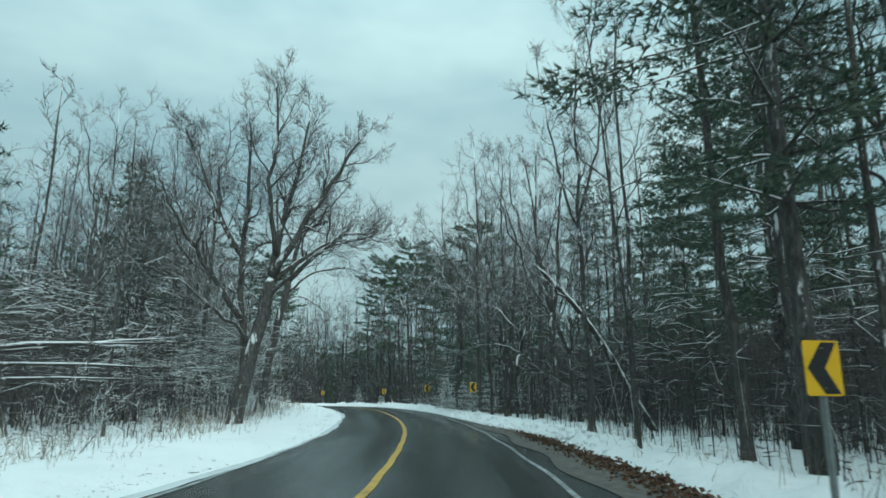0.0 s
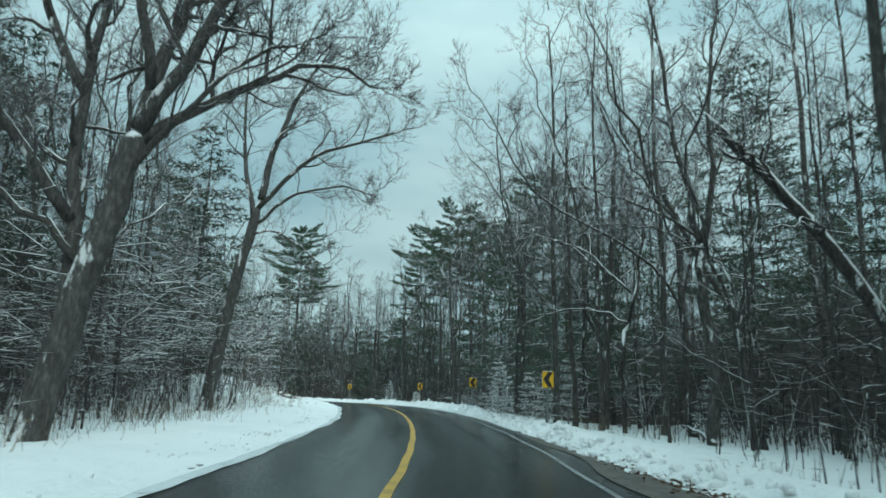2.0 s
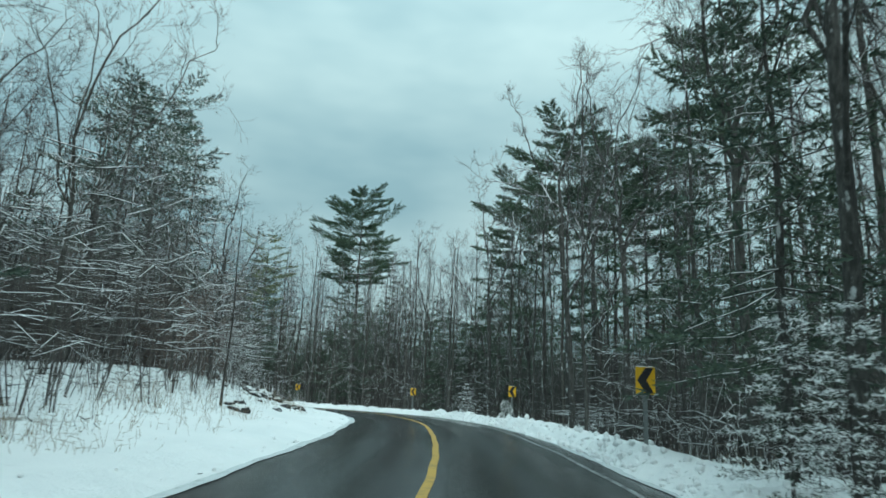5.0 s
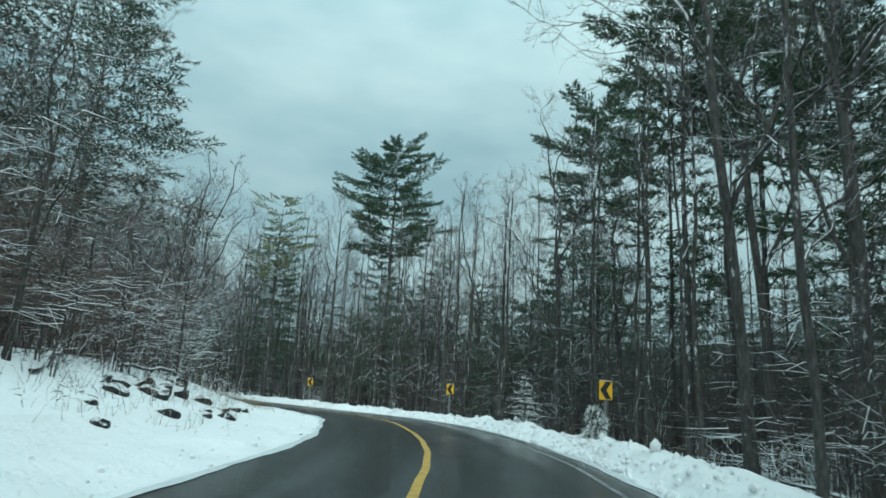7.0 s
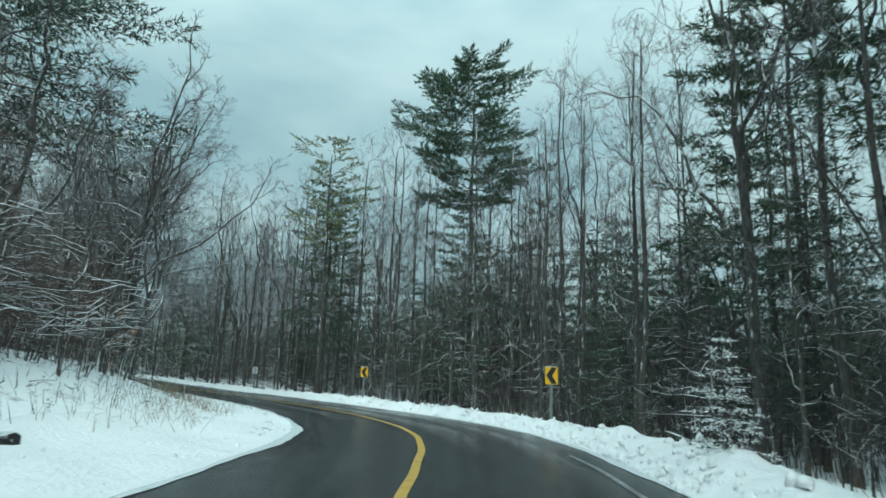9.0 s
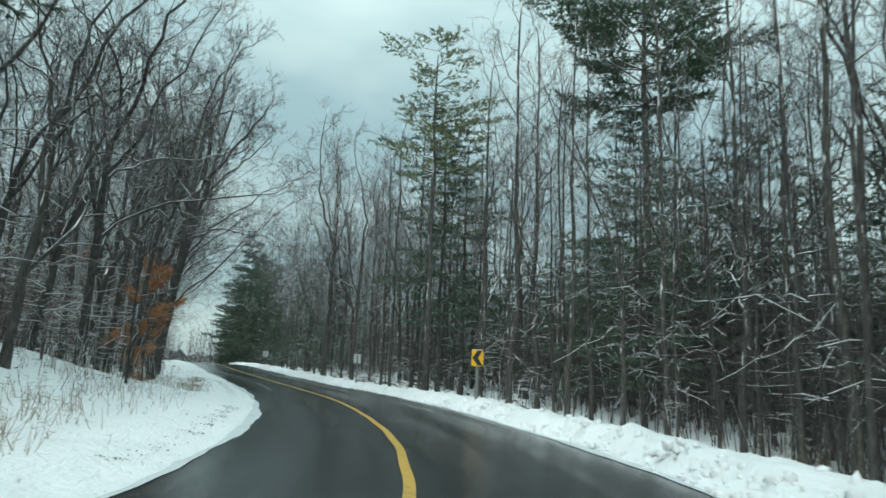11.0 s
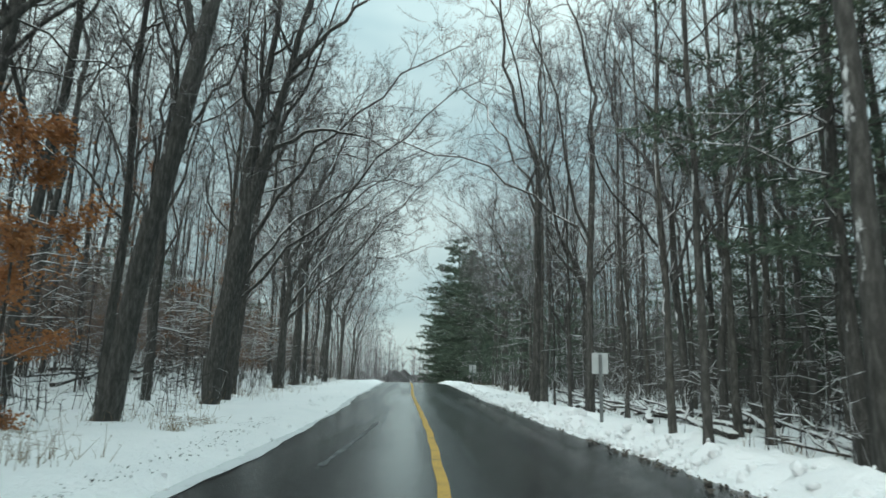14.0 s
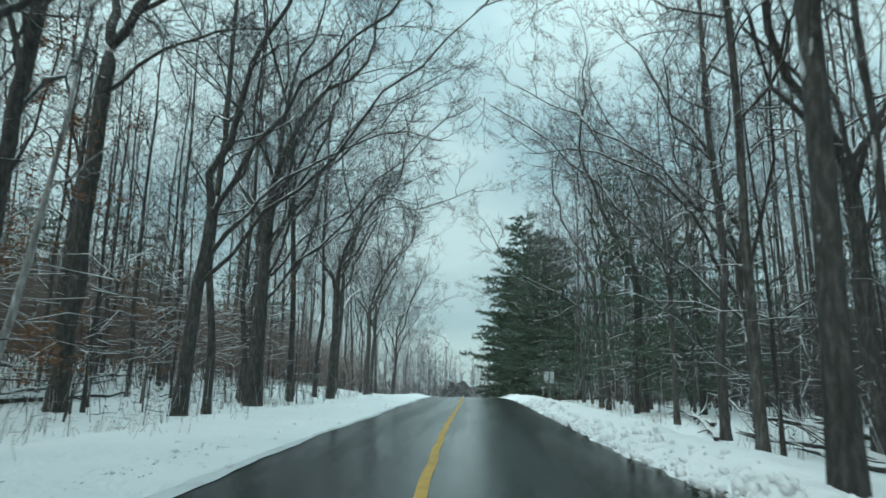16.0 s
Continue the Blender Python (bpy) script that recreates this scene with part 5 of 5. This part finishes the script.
thicket("verge_saplings_left", 163, 150, 160, 205, -10.5, -6.4, 0.9, 3.0, STEM, "dark bare saplings rising from roadside snow", 0.14, 0.016, 5)
thicket("brush_left", 63, 8000, 20, 110, -33, -13.0, 2.0, 7.5, BRUSH, "dense bare brush in the woods", 0.2, 0.016)
thicket("brush_bend_left", 69, 2200, 96, 142, -24, -10.2, 2.0, 7.5, TWIG_RED, "dense grey-brown leafless brush", 0.22, 0.014)
thicket("brush_edge_left", 64, 420, 22, 125, -12, -7.2, 0.5, 2.6, TWIG_SNOWY, "bare stems poking through roadside snow")
thicket("russet_brush", 65, 12500, 135, 275, -34, -14.0, 2.0, 7.5, TWIG_RED, "dense russet-brown leafless brush", 0.22, 0.016)
thicket("brush_far_right", 66, 6500, 0, 300, 30, 66, 4.0, 13.0, BRUSH, "far grey brush", 0.25, 0.028)
thicket("brush_far_left", 67, 6500, 0, 300, -66, -28, 4.0, 13.0, BRUSH, "far grey brush", 0.25, 0.028)


def snowy_brush(name, seed, count, s0, s1, d0, d1, lo, hi, label):
    """Thin stems with long level branches, bent and loaded with snow."""
    r = np.random.RandomState(seed)
    s, d = r.uniform(s0, s1, count), d0 + (d1 - d0) * r.uniform(0, 1, count)
    xy = to_xy(s, d)
    s2, d2 = to_sd(xy)
    keep = np.abs(d2) > min(abs(d0), abs(d1)) - 0.2
    xy, s2, d2 = xy[keep], s2[keep], d2[keep]
    n = len(xy)
    foot = np.c_[xy, ground_z(s2, d2, xy[:, 0], xy[:, 1]) - 0.1]
    tall = r.uniform(lo, hi, (n, 1))
    lean = np.c_[r.normal(0, 0.16, (n, 2)), np.ones(n)]
    sh, stems = Shape(), Shape()
    for j in range(3):
        sway = np.c_[r.normal(0, 0.05, (n, 2)), np.zeros(n)] * tall
        stems.cones(foot + sway * 0.3, foot + sway + lean * tall * (1.0 - 0.22 * j), 0.026 - 0.004 * j)
    for k in range(8):
        at = foot + lean * tall * r.uniform(0.36, 0.96, (n, 1))
        ang = r.uniform(0, 6.28, n)
        way = np.c_[np.cos(ang), np.sin(ang), np.zeros(n)]
        side = np.c_[-np.sin(ang), np.cos(ang), np.zeros(n)]
        size = r.uniform(0.8, 2.4, (n, 1))
        rise = r.uniform(-0.25, 0.75, (n, 1))
        kink = at + way * size * 0.45 + np.array([0, 0, 1.0]) * rise * size * 0.5 + side * size * r.normal(0, 0.06, (n, 1))
        end = at + way * size + np.array([0, 0, 1.0]) * rise * size * 0.35 + side * size * r.normal(0, 0.18, (n, 1))
        up = np.array([0, 0, 1.0])
        rings = []
        for p, rad in ((at, 0.022), (kink, 0.018)):
            rings += [p + up * rad, p - 0.5 * up * rad + side * 0.87 * rad, p - 0.5 * up * rad - side * 0.87 * rad]
        v = np.stack(rings + [end], 1).reshape(-1, 3)
        i = np.arange(n)[:, None] * 7
        sh.add(v, np.concatenate([i + np.array(q) for q in ((0, 1, 4), (0, 4, 3), (1, 2, 5), (1, 5, 4), (2, 0, 3), (2, 3, 5), (3, 4, 6), (4, 5, 6), (5, 3, 6))]))
        for _ in range(3):
            u = r.uniform(0.3, 1, (n, 1))
            p = kink + (end - kink) * u
            sh.cones(p, p + (way * 0.8 + side * r.choice([-0.7, 0.7], (n, 1)) + up * 0.1) * size * 0.28, 0.010)
    tagged(new(name + "_stems", stems.mesh(name, BRUSH)), "thin dark stems of bare saplings", "brush", kind="stuff")
    return tagged(new(name, sh.mesh(name, LOG_SNOW)), label, "brush", kind="stuff")


snowy_brush("snowy_brush_left", 161, 200, 44, 96, -15.5, -8.4, 2.5, 8.0, "bare saplings with snow lying along level branches")
snowy_brush("snowy_brush_bend", 162, 80, 96, 132, -15, -9.0, 2.0, 5.5, "bare saplings with snow lying along level branches")
snowy_brush("snowy_brush_start", 163, 26, 24, 46, -17, -11.5, 2.0, 6.5, "bare saplings with snow lying along level branches")
snowy_brush("snowy_brush_right", 164, 110, 26, 150, 9.6, 16, 2.5, 7.5, "bare saplings with snow lying along level branches")
snowy_brush("snowy_brush_verge", 167, 12, 86, 103, 7.2, 10.5, 0.6, 1.9, "low tangled brush with snow along its branches")
snowy_brush("snowy_brush_straight", 165, 70, 150, 215, 10.5, 19, 1.5, 6.5, "bare saplings with snow lying along level branches")
snowy_brush("snowy_brush_far_left", 166, 130, 134, 200, -18, -9.0, 1.5, 6.5, "bare saplings with snow lying along level branches")


def far_band():
    """The dark mass of woods that closes the view all round, with a ragged top."""
    r = np.random.RandomState(71)
    loop = [(s, 84.0) for s in np.arange(-110, 330, 1.2)] + [(330 + 0 * k, 84 - 168 * k) for k in np.linspace(0, 1, 110)] + [(s, -84.0) for s in np.arange(330, -110, -1.2)] + [(-110, -84 + 168 * k) for k in np.linspace(0, 1, 110)]
    loop = np.array(loop)
    xy = to_xy(loop[:, 0], loop[:, 1])
    n = len(xy)
    base = 12.5 + 3.0 * waves(np.arange(n) * 1.2, np.zeros(n), 72, 30) + 1.2 * waves(np.arange(n) * 1.2, np.zeros(n), 73, 7)
    top = np.where(loop[:, 0] > 329, 4.4 + 1.2 * waves(np.arange(n) * 1.2, np.zeros(n), 74, 9) + r.uniform(-1.2, 1.2, n), base + r.uniform(-1.6, 2.4, n))
    v = np.concatenate([np.c_[xy, np.full(n, -12.0)], np.c_[xy, top]])
    p = np.arange(n)
    q = (p + 1) % n
    me = mesh_of("backdrop", v, np.stack([p, q, q + n, p + n], -1), BACKDROP)
    return tagged(new("backdrop", me), "distant dark leafless woods closing the view", "backdrop", kind="structure")


far_band()

# ---- small things by the road ----
def rock(seed, size):
    r = np.random.RandomState(seed)
    bm = bmesh.new()
    bmesh.ops.create_icosphere(bm, subdivisions=2, radius=1)
    cut = [(Vector(r.normal(0, 1, 3)).normalized(), r.uniform(0.55, 0.85)) for _ in range(7)]
    for v in bm.verts:
        for nrm, lim in cut:
            over = v.co.dot(nrm) - lim
            if over > 0:
                v.co -= nrm * over
        v.co = Vector((v.co.x * size, v.co.y * size * 0.8, v.co.z * size * 0.62)) * (1 + 0.06 * r.normal())
    return bm


ROCKS = [from_bm("rock", rock(k, 1.0), ROCK_SNOW) for k in range(4)]
for k, (s, d, size) in enumerate([(92.4, -7.0, 0.40), (93.2, -7.6, 0.26), (94.8, -7.5, 0.30), (97.8, -6.5, 0.20), (99.6, -7.6, 0.18), (102.5, -8.2, 0.38), (102.0, -6.6, 0.28), (103.6, -8.6, 0.42), (105.0, -8.0, 0.46), (105.8, -8.6, 0.40), (106.6, -8.2, 0.44),
                                  (107.4, -7.9, 0.40), (106.1, -6.6, 0.18), (106.1, -6.0, 0.32), (108.6, -8.0, 0.20), (109.1, -7.4, 0.38), (108.8, -6.6, 0.22), (110.6, -6.5, 0.30), (111.6, -6.2, 0.24), (112.4, -9.0, 0.45), (104.8, -6.3, 0.16)]):
    x, y = (float(v) for v in to_xy(s, d))
    up = float(left_bank_z(np.array([s]), np.array([d]), np.array([x]), np.array([y]), np.array([float(left_edge(s)) - d]))[0])
    ob = tagged(new("rock", ROCKS[k % 4]), "dark boulder half buried in snow on the bank", "rock", "boulders on the snowy bank")
    ob.matrix_basis = pose(x, y, max(up, height_at(x, y)) + size * 0.02, 0, 0, 67 * k) @ Matrix.Diagonal((size * 1.3, size * 1.3, size * 1.3, 1))


def log(points, r0, r1, seed, twigs=6):
    """A fallen stem and its broken branches: a mesh each."""
    r = np.random.RandomState(seed)
    p = np.array(points, float)
    u = np.linspace(0, 1, 9)
    line = np.stack([np.interp(u, np.linspace(0, 1, len(p)), p[:, c]) for c in range(3)], 1)
    line[1:-1] += r.normal(0, 0.04, (7, 3))
    wood = Shape()
    wood.tube(line, np.linspace(r0, r1, 9), 7)
    parts = [("trunk", wood.mesh("trunk", LOG_SNOW, True))]
    for _ in range(twigs):
        at, way = along_line(line, r.uniform(0.2, 0.95))
        stub = Shape()
        stub.tube(grown(r, at, slanted(r, way, r.uniform(0.6, 1.2), r.uniform(0, 6.28)), r.uniform(0.5, 1.6), 4, 0.05, 0.2), np.linspace(r0 * 0.34, 0.008, 5), 4)
        parts.append(("branch", stub.mesh("branch", LOG_SNOW, True)))
    return parts


def fallen(s0, d0, s1, d1, up0, up1, r0, seed, label="snow-covered fallen log on the forest floor"):
    a, b = to_xy(s0, d0), to_xy(s1, d1)
    za, zb = height_at(*a) + up0, height_at(*b) + up1
    mid = (a + b) / 2
    ob = new("fallen_log")
    for name, me in log([(a[0] - mid[0], a[1] - mid[1], za), ((a[0] + b[0]) / 2 - mid[0] + 0.15, (a[1] + b[1]) / 2 - mid[1], (za + zb) / 2), (b[0] - mid[0], b[1] - mid[1], zb)], r0, r0 * 0.5, seed):
        child(name, me, ob)
    ob.location = (mid[0], mid[1], 0)
    return tagged(ob, label, "log", "fallen logs on the forest floor")


for k, row in enumerate([(161, 8.0, 170, 9.6, 0.1, 0.15, 0.14), (163, 9.5, 171, 8.2, 0.1, 0.5, 0.10), (165, 11.5, 177, 10.8, 0.15, 0.1, 0.17), (158, 11.0, 166, 13.5, 0.1, 0.9, 0.11), (170, 8.0, 178, 11.5, 0.1, 0.7, 0.09), (174, 9.0, 184, 8.4, 0.1, 0.1, 0.12),
                         (179, 10.5, 188, 12.5, 0.1, 0.4, 0.12), (152, 9.0, 160, 8.0, 0.08, 0.2, 0.08), (168, 13.5, 180, 14.5, 0.2, 0.2, 0.16), (186, 8.5, 196, 10.0, 0.1, 0.3, 0.10), (118, 8.0, 124, 10.0, 0.08, 0.6, 0.08),
                         (100, 8.6, 107, 10.5, 0.1, 0.8, 0.09), (96, 9.0, 103, 8.2, 0.1, 0.2, 0.07), (60, 8.5, 66, 10.0, 0.1, 0.5, 0.07)]):
    fallen(*row, 700 + k)
for k, row in enumerate([(164, 6.9, 171, 9.2, 0.12, 0.35, 0.11), (168, 9.0, 174, 6.8, 0.12, 0.5, 0.09), (170, 7.2, 179, 7.8, 0.14, 0.2, 0.13), (173, 10.2, 181, 7.6, 0.15, 0.8, 0.10), (160, 8.8, 168, 11.2, 0.12, 0.7, 0.10), (176, 8.2, 186, 10.4, 0.12, 0.5, 0.11), (182, 7.2, 190, 9.0, 0.12, 0.4, 0.09), (155, 8.2, 162, 9.6, 0.12, 0.5, 0.09), (146, 8.4, 152, 10.5, 0.08, 0.3, 0.09)]):
    fallen(*row, 760 + k)
for k, row in enumerate([(176, -13, 184, -15, 0.1, 0.3, 0.14), (172, -15, 181, -13.5, 0.1, 0.6, 0.11), (166, -16, 175, -17.5, 0.15, 0.2, 0.16), (181, -12, 190, -12.8, 0.1, 0.1, 0.12), (100, -9.2, 106, -11, 0.1, 0.5, 0.08), (108, -10, 114, -9.0, 0.15, 0.5, 0.07)]):
    fallen(*row, 730 + k)
r = np.random.RandomState(740)
for k in range(16):
    s0, d0 = r.uniform(164, 194), r.uniform(-18, -11.5)
    fallen(s0, d0, s0 + r.uniform(3, 7), d0 + r.uniform(-2.5, 2.5), r.uniform(0.08, 0.3), r.uniform(0.1, 0.8), r.uniform(0.05, 0.11), 741 + k)
for k in range(12):
    s0, d0 = r.uniform(158, 186), r.uniform(8, 13)
    fallen(s0, d0, s0 + r.uniform(2, 6), d0 + r.uniform(-2, 2.5), r.uniform(0.08, 0.3), r.uniform(0.1, 1.2), r.uniform(0.04, 0.08), 781 + k)

# the hung-up dead tree near the start, its boughs loaded with snow
dead = Shape()
dead.tube([(-15, -3.5, -0.3), (-10, -2.2, 1.9), (-5, -1.0, 2.6), (0, 0, 2.75)], [0.16, 0.13, 0.11, 0.05], 7)
ob = tagged(new("fallen_tree"), "dead tree hung up low, its boughs loaded with snow", "fallen tree")
child("trunk", dead.mesh("trunk", LOG_SNOW, True), ob)
for a, b, q in (((-7.5, -1.6, 2.2), (0.1, 0.2, 2.95), 0.055), ((-9.0, -1.9, 2.0), (-0.2, -0.1, 1.85), 0.06), ((-11.0, -2.5, 1.4), (-0.4, 0.0, 1.5), 0.05), ((-6.0, -1.3, 2.45), (-14.5, -1.5, 4.6), 0.07)):
    a, b, bough = np.array(a), np.array(b), Shape()
    bough.tube([a, a + (b - a) * 0.33, a + (b - a) * 0.66 + [0, 0, 0.06], b], [q * 1.3, q * 1.15, q, q * 0.5], 6)
    child("bough", bough.mesh("bough", LOG_SNOW, True), ob)
ob.location = (-7.1, 25.3, height_at(-18, 23.0))

# snow-loaded bush beneath the sign
SNOWY_CROWN = conifer(312, 8, 0.08, 0.05, 2.1, 13, 5, 2, 0.30, 0.26)[1].mesh("crown", BUSH_SNOW)
bush = conifer(81, 1.6, 0.03, 0.02, 0.8, 11, 6, 3, 0.55, 0.24)
own_tree("snowy_bush", bush, BARK, BUSH_SNOW, -8.6, 86.2, "low evergreen bush bowed under fresh snow", "bush").scale = (0.66, 0.66, 0.8)
for x, y, k, size in ((1.75, 51.1, 1, 0.29), (2.45, 50.2, 1, 0.28), (0.2, 57.5, 1, 0.38), (3.6, 53.6, 1, 0.4), (-12.5, 93.0, 1, 0.3), (8.45, 47.7, 1, 0.30), (0.4, 55.5, 1, 0.34)):
    thing("young_hemlock", [("trunk", HEMLOCKS[k][0][1], ""), ("crown", SNOWY_CROWN, "")], (x, y, height_at(x, y) - 0.05), 40 * x, size, "young evergreen weighed down by snow", "evergreen tree", "young evergreens by the road")


def leafy_beech(x, y, tall, seed, count, mat, label):
    r = np.random.RandomState(seed)
    wood, crown = bare_tree(seed, tall, 0.035 * tall / 5, 0.12, 13, 0.34 * tall, 5, 3, flat=0.8, sides=5, least=0.012, sub=0)
    v, _ = crown.arrays()
    at = v[r.randint(len(v), size=count)] + r.normal(0, 0.09, (count, 3))
    a, b = r.normal(0, 1, (count, 3)), r.normal(0, 1, (count, 3))
    a[:, 2] *= 0.5
    a /= np.linalg.norm(a, axis=1)[:, None]
    b = crossed(a, b)
    b /= np.linalg.norm(b, axis=1)[:, None]
    ln, wd = r.uniform(0.035, 0.07, (count, 1)), r.uniform(0.018, 0.034, (count, 1))
    leaf = np.stack([at - a * ln, at + b * wd - a * ln * 0.1, at + a * ln, at - b * wd - a * ln * 0.1], 1).reshape(-1, 3)
    k = np.arange(count)[:, None] * 4
    parts = [("trunk", wood.mesh("trunk", BARK_PALE, True), ""), ("crown", crown.mesh("crown", TWIG), ""), ("leaves", mesh_of("leaves", leaf, np.concatenate([k + [0, 1, 2], k + [0, 2, 3]]), mat), "clinging dry leaves")]
    TAKEN.append((x, y))
    return thing("beech_sapling", parts, (x, y, height_at(x, y) - 0.05), 0, 1.0, label, "sapling", "leafy beech saplings")


ORANGE = "young beech still holding dry orange leaves"
leafy_beech(-53.4, 108.9, 5.8, 91, 8000, LEAF, ORANGE)
leafy_beech(-75.9, 111.5, 12.0, 93, 4200, LEAF_BROWN, "slim beech holding dry brown leaves")
leafy_beech(-75.2, 115.0, 10.0, 94, 2600, LEAF_BROWN, "slim beech holding dry brown leaves")
leafy_beech(-78.0, 117.0, 9.0, 95, 900, LEAF_BROWN, "slim beech holding dry brown leaves")
leafy_beech(-92.0, 122.6, 10.0, 96, 1300, LEAF_BROWN, "slim beech holding dry brown leaves")


def litter(name, seed, count, s0, s1, d0, d1, lo, hi, mat, lift, label):
    """Loose leaves and clods strewn on the verge."""
    r = np.random.RandomState(seed)
    s, d = r.uniform(s0, s1, count), r.normal((d0 + d1) / 2, (d1 - d0) / 4, count)
    xy = to_xy(s, d)
    at = np.c_[xy, lift(s, d, xy[:, 0], xy[:, 1]) + r.uniform(0.0, 0.3, count) * hi]
    a, b = r.normal(0, 1, (count, 3)), r.normal(0, 1, (count, 3))
    a[:, 2] *= 0.45
    a /= np.linalg.norm(a, axis=1)[:, None]
    b = crossed(a, b)
    b /= np.linalg.norm(b, axis=1)[:, None]
    c = crossed(a, b)
    ln = r.uniform(lo, hi, (count, 1))
    v = np.stack([at - a * ln, at + b * ln * 0.6 + c * ln * 0.25, at + a * ln, at - b * ln * 0.6 + c * ln * 0.25], 1).reshape(-1, 3)
    k = np.arange(count)[:, None] * 4
    return tagged(new(name, mesh_of(name, v, np.concatenate([k + [0, 1, 2], k + [0, 2, 3]]), mat)), label, "leaf litter", kind="stuff")


litter("leaf_litter", 83, 5200, 16, 64, 4.35, 5.35, 0.03, 0.07, LITTER, lambda s, d, x, y: crown_z(s, np.minimum(d, 5.0)) + 0.03 + 0.07 * smooth(4.2, 5.2, d), "brown fallen leaves along the road edge")
litter("verge_clods", 84, 1700, 150, 210, 3.45, 4.3, 0.02, 0.065, GRAVEL, lambda s, d, x, y: crown_z(s, d) + 0.01, "dark clods and grit at the road edge")


def on_left_bank(s, d, x, y):
    return left_bank_z(s, d, x, y, left_edge(s) - d) + 0.012


# flecks added to draw the dark gap along the snow edge
for k, (s0, s1, count) in enumerate(((30, 36, 120), (55, 70, 260), (118, 124, 110), (127, 141, 520), (146, 162, 420), (168, 176, 110))):
    litter("snow_gap_flecks", 85 + k, count, s0, s1, -4.25, -3.7, 0.008, 0.022, ROCK, on_left_bank, "dark flecks drawing the wet gap in the snow edge")


def weeds(name, seed, spots, label):
    """Dry stalks in tufts: s, d, spread, count, height."""
    r = np.random.RandomState(seed)
    sh = Shape()
    for s, d, spread, count, tall in spots:
        xy = to_xy(s, d) + r.normal(0, spread, (count, 2))
        s2, d2 = to_sd(xy)
        foot = np.c_[xy, ground_z(s2, d2, xy[:, 0], xy[:, 1]) - 0.03]
        h = tall * r.uniform(0.4, 1.1, (count, 1))
        lean = np.c_[r.normal(0, 0.35, (count, 2)), np.ones(count)]
        sh.cones(foot, foot + lean * h, 0.007)
        top = foot + lean * h * 0.8
        side = np.c_[r.normal(0, 1, (count, 2)), r.normal(0.2, 0.4, count)]
        sh.cones(top, top + side * 0.14, 0.005)
    return tagged(new(name, sh.mesh(name, STALK)), label, "weeds", kind="stuff")


spots = [(34, -7.4, 0.7, 130, 0.6), (37, -8.0, 0.9, 120, 0.7), (31, -7.2, 0.6, 90, 0.5), (131, -6.6, 0.5, 70, 0.6), (133, -6.9, 0.5, 60, 0.6), (149, -6.2, 0.5, 50, 0.5), (158.5, -4.9, 0.22, 60, 0.35), (157.6, -5.3, 0.2, 50, 0.35), (148, -5.7, 0.4, 60, 0.5), (153, -5.5, 0.4, 60, 0.5), (127, -5.6, 0.5, 50, 0.6), (128.5, -6.2, 0.5, 40, 0.6), (118, -6.4, 0.7, 20, 0.6)]
r = np.random.RandomState(86)
spots += [(r.uniform(24, 215), r.uniform(-8.5, -5.4), 0.4, 9, r.uniform(0.15, 0.5)) for _ in range(120)]
spots += [(r.uniform(24, 95), r.uniform(-10, -6.8), 0.8, 22, r.uniform(0.4, 1.1)) for _ in range(60)]
spots += [(r.uniform(95, 215), r.uniform(-9, -5.8), 0.6, 14, r.uniform(0.3, 0.8)) for _ in range(60)]
spots += [(r.uniform(24, 215), r.uniform(6.2, 9), 0.6, 14, r.uniform(0.3, 0.9)) for _ in range(70)]
weeds("dry_weeds", 87, spots, "dry straw-coloured weeds poking through snow")


def snow_clods(name, seed, count, edge, side, s0, s1, spread, lo, hi, lift, label):
    """Crumbled lumps of ploughed snow lying on a bank."""
    r = np.random.RandomState(seed)
    bm = bmesh.new()
    bmesh.ops.create_icosphere(bm, subdivisions=1, radius=1)
    ball = np.array([v.co[:] for v in bm.verts])
    tris = np.array([[v.index for v in face.verts] for face in bm.faces])
    bm.free()
    s = r.uniform(s0, s1, count)
    w = np.abs(r.normal(0, spread, count))
    e = edge(s)
    d2 = e + side * w
    xy = to_xy(s, d2)
    z = lift(s, d2, xy[:, 0], xy[:, 1], w)
    made = []
    for k in range(count):
        size = lo + (hi - lo) * r.uniform(0, 1) ** 3
        v = ball * size * r.uniform(0.7, 1.2, 3) * (1 + r.normal(0, 0.14, (len(ball), 1)))
        made.append((v + np.array([xy[k, 0], xy[k, 1], z[k] + size * 0.3]), tris))
    return stuff(name, made, SNOW_MAT, label, "snow clods")


snow_clods("snow_clods_right", 181, 3600, right_edge, 1, 40, 205, 0.5, 0.03, 0.13, right_bank_z, "crumbled lumps of ploughed snow on the bank")
snow_clods("snow_clods_left", 182, 800, left_edge, -1, 24, 205, 1.2, 0.015, 0.06, left_bank_z, "small lumps of ploughed snow on the bank")
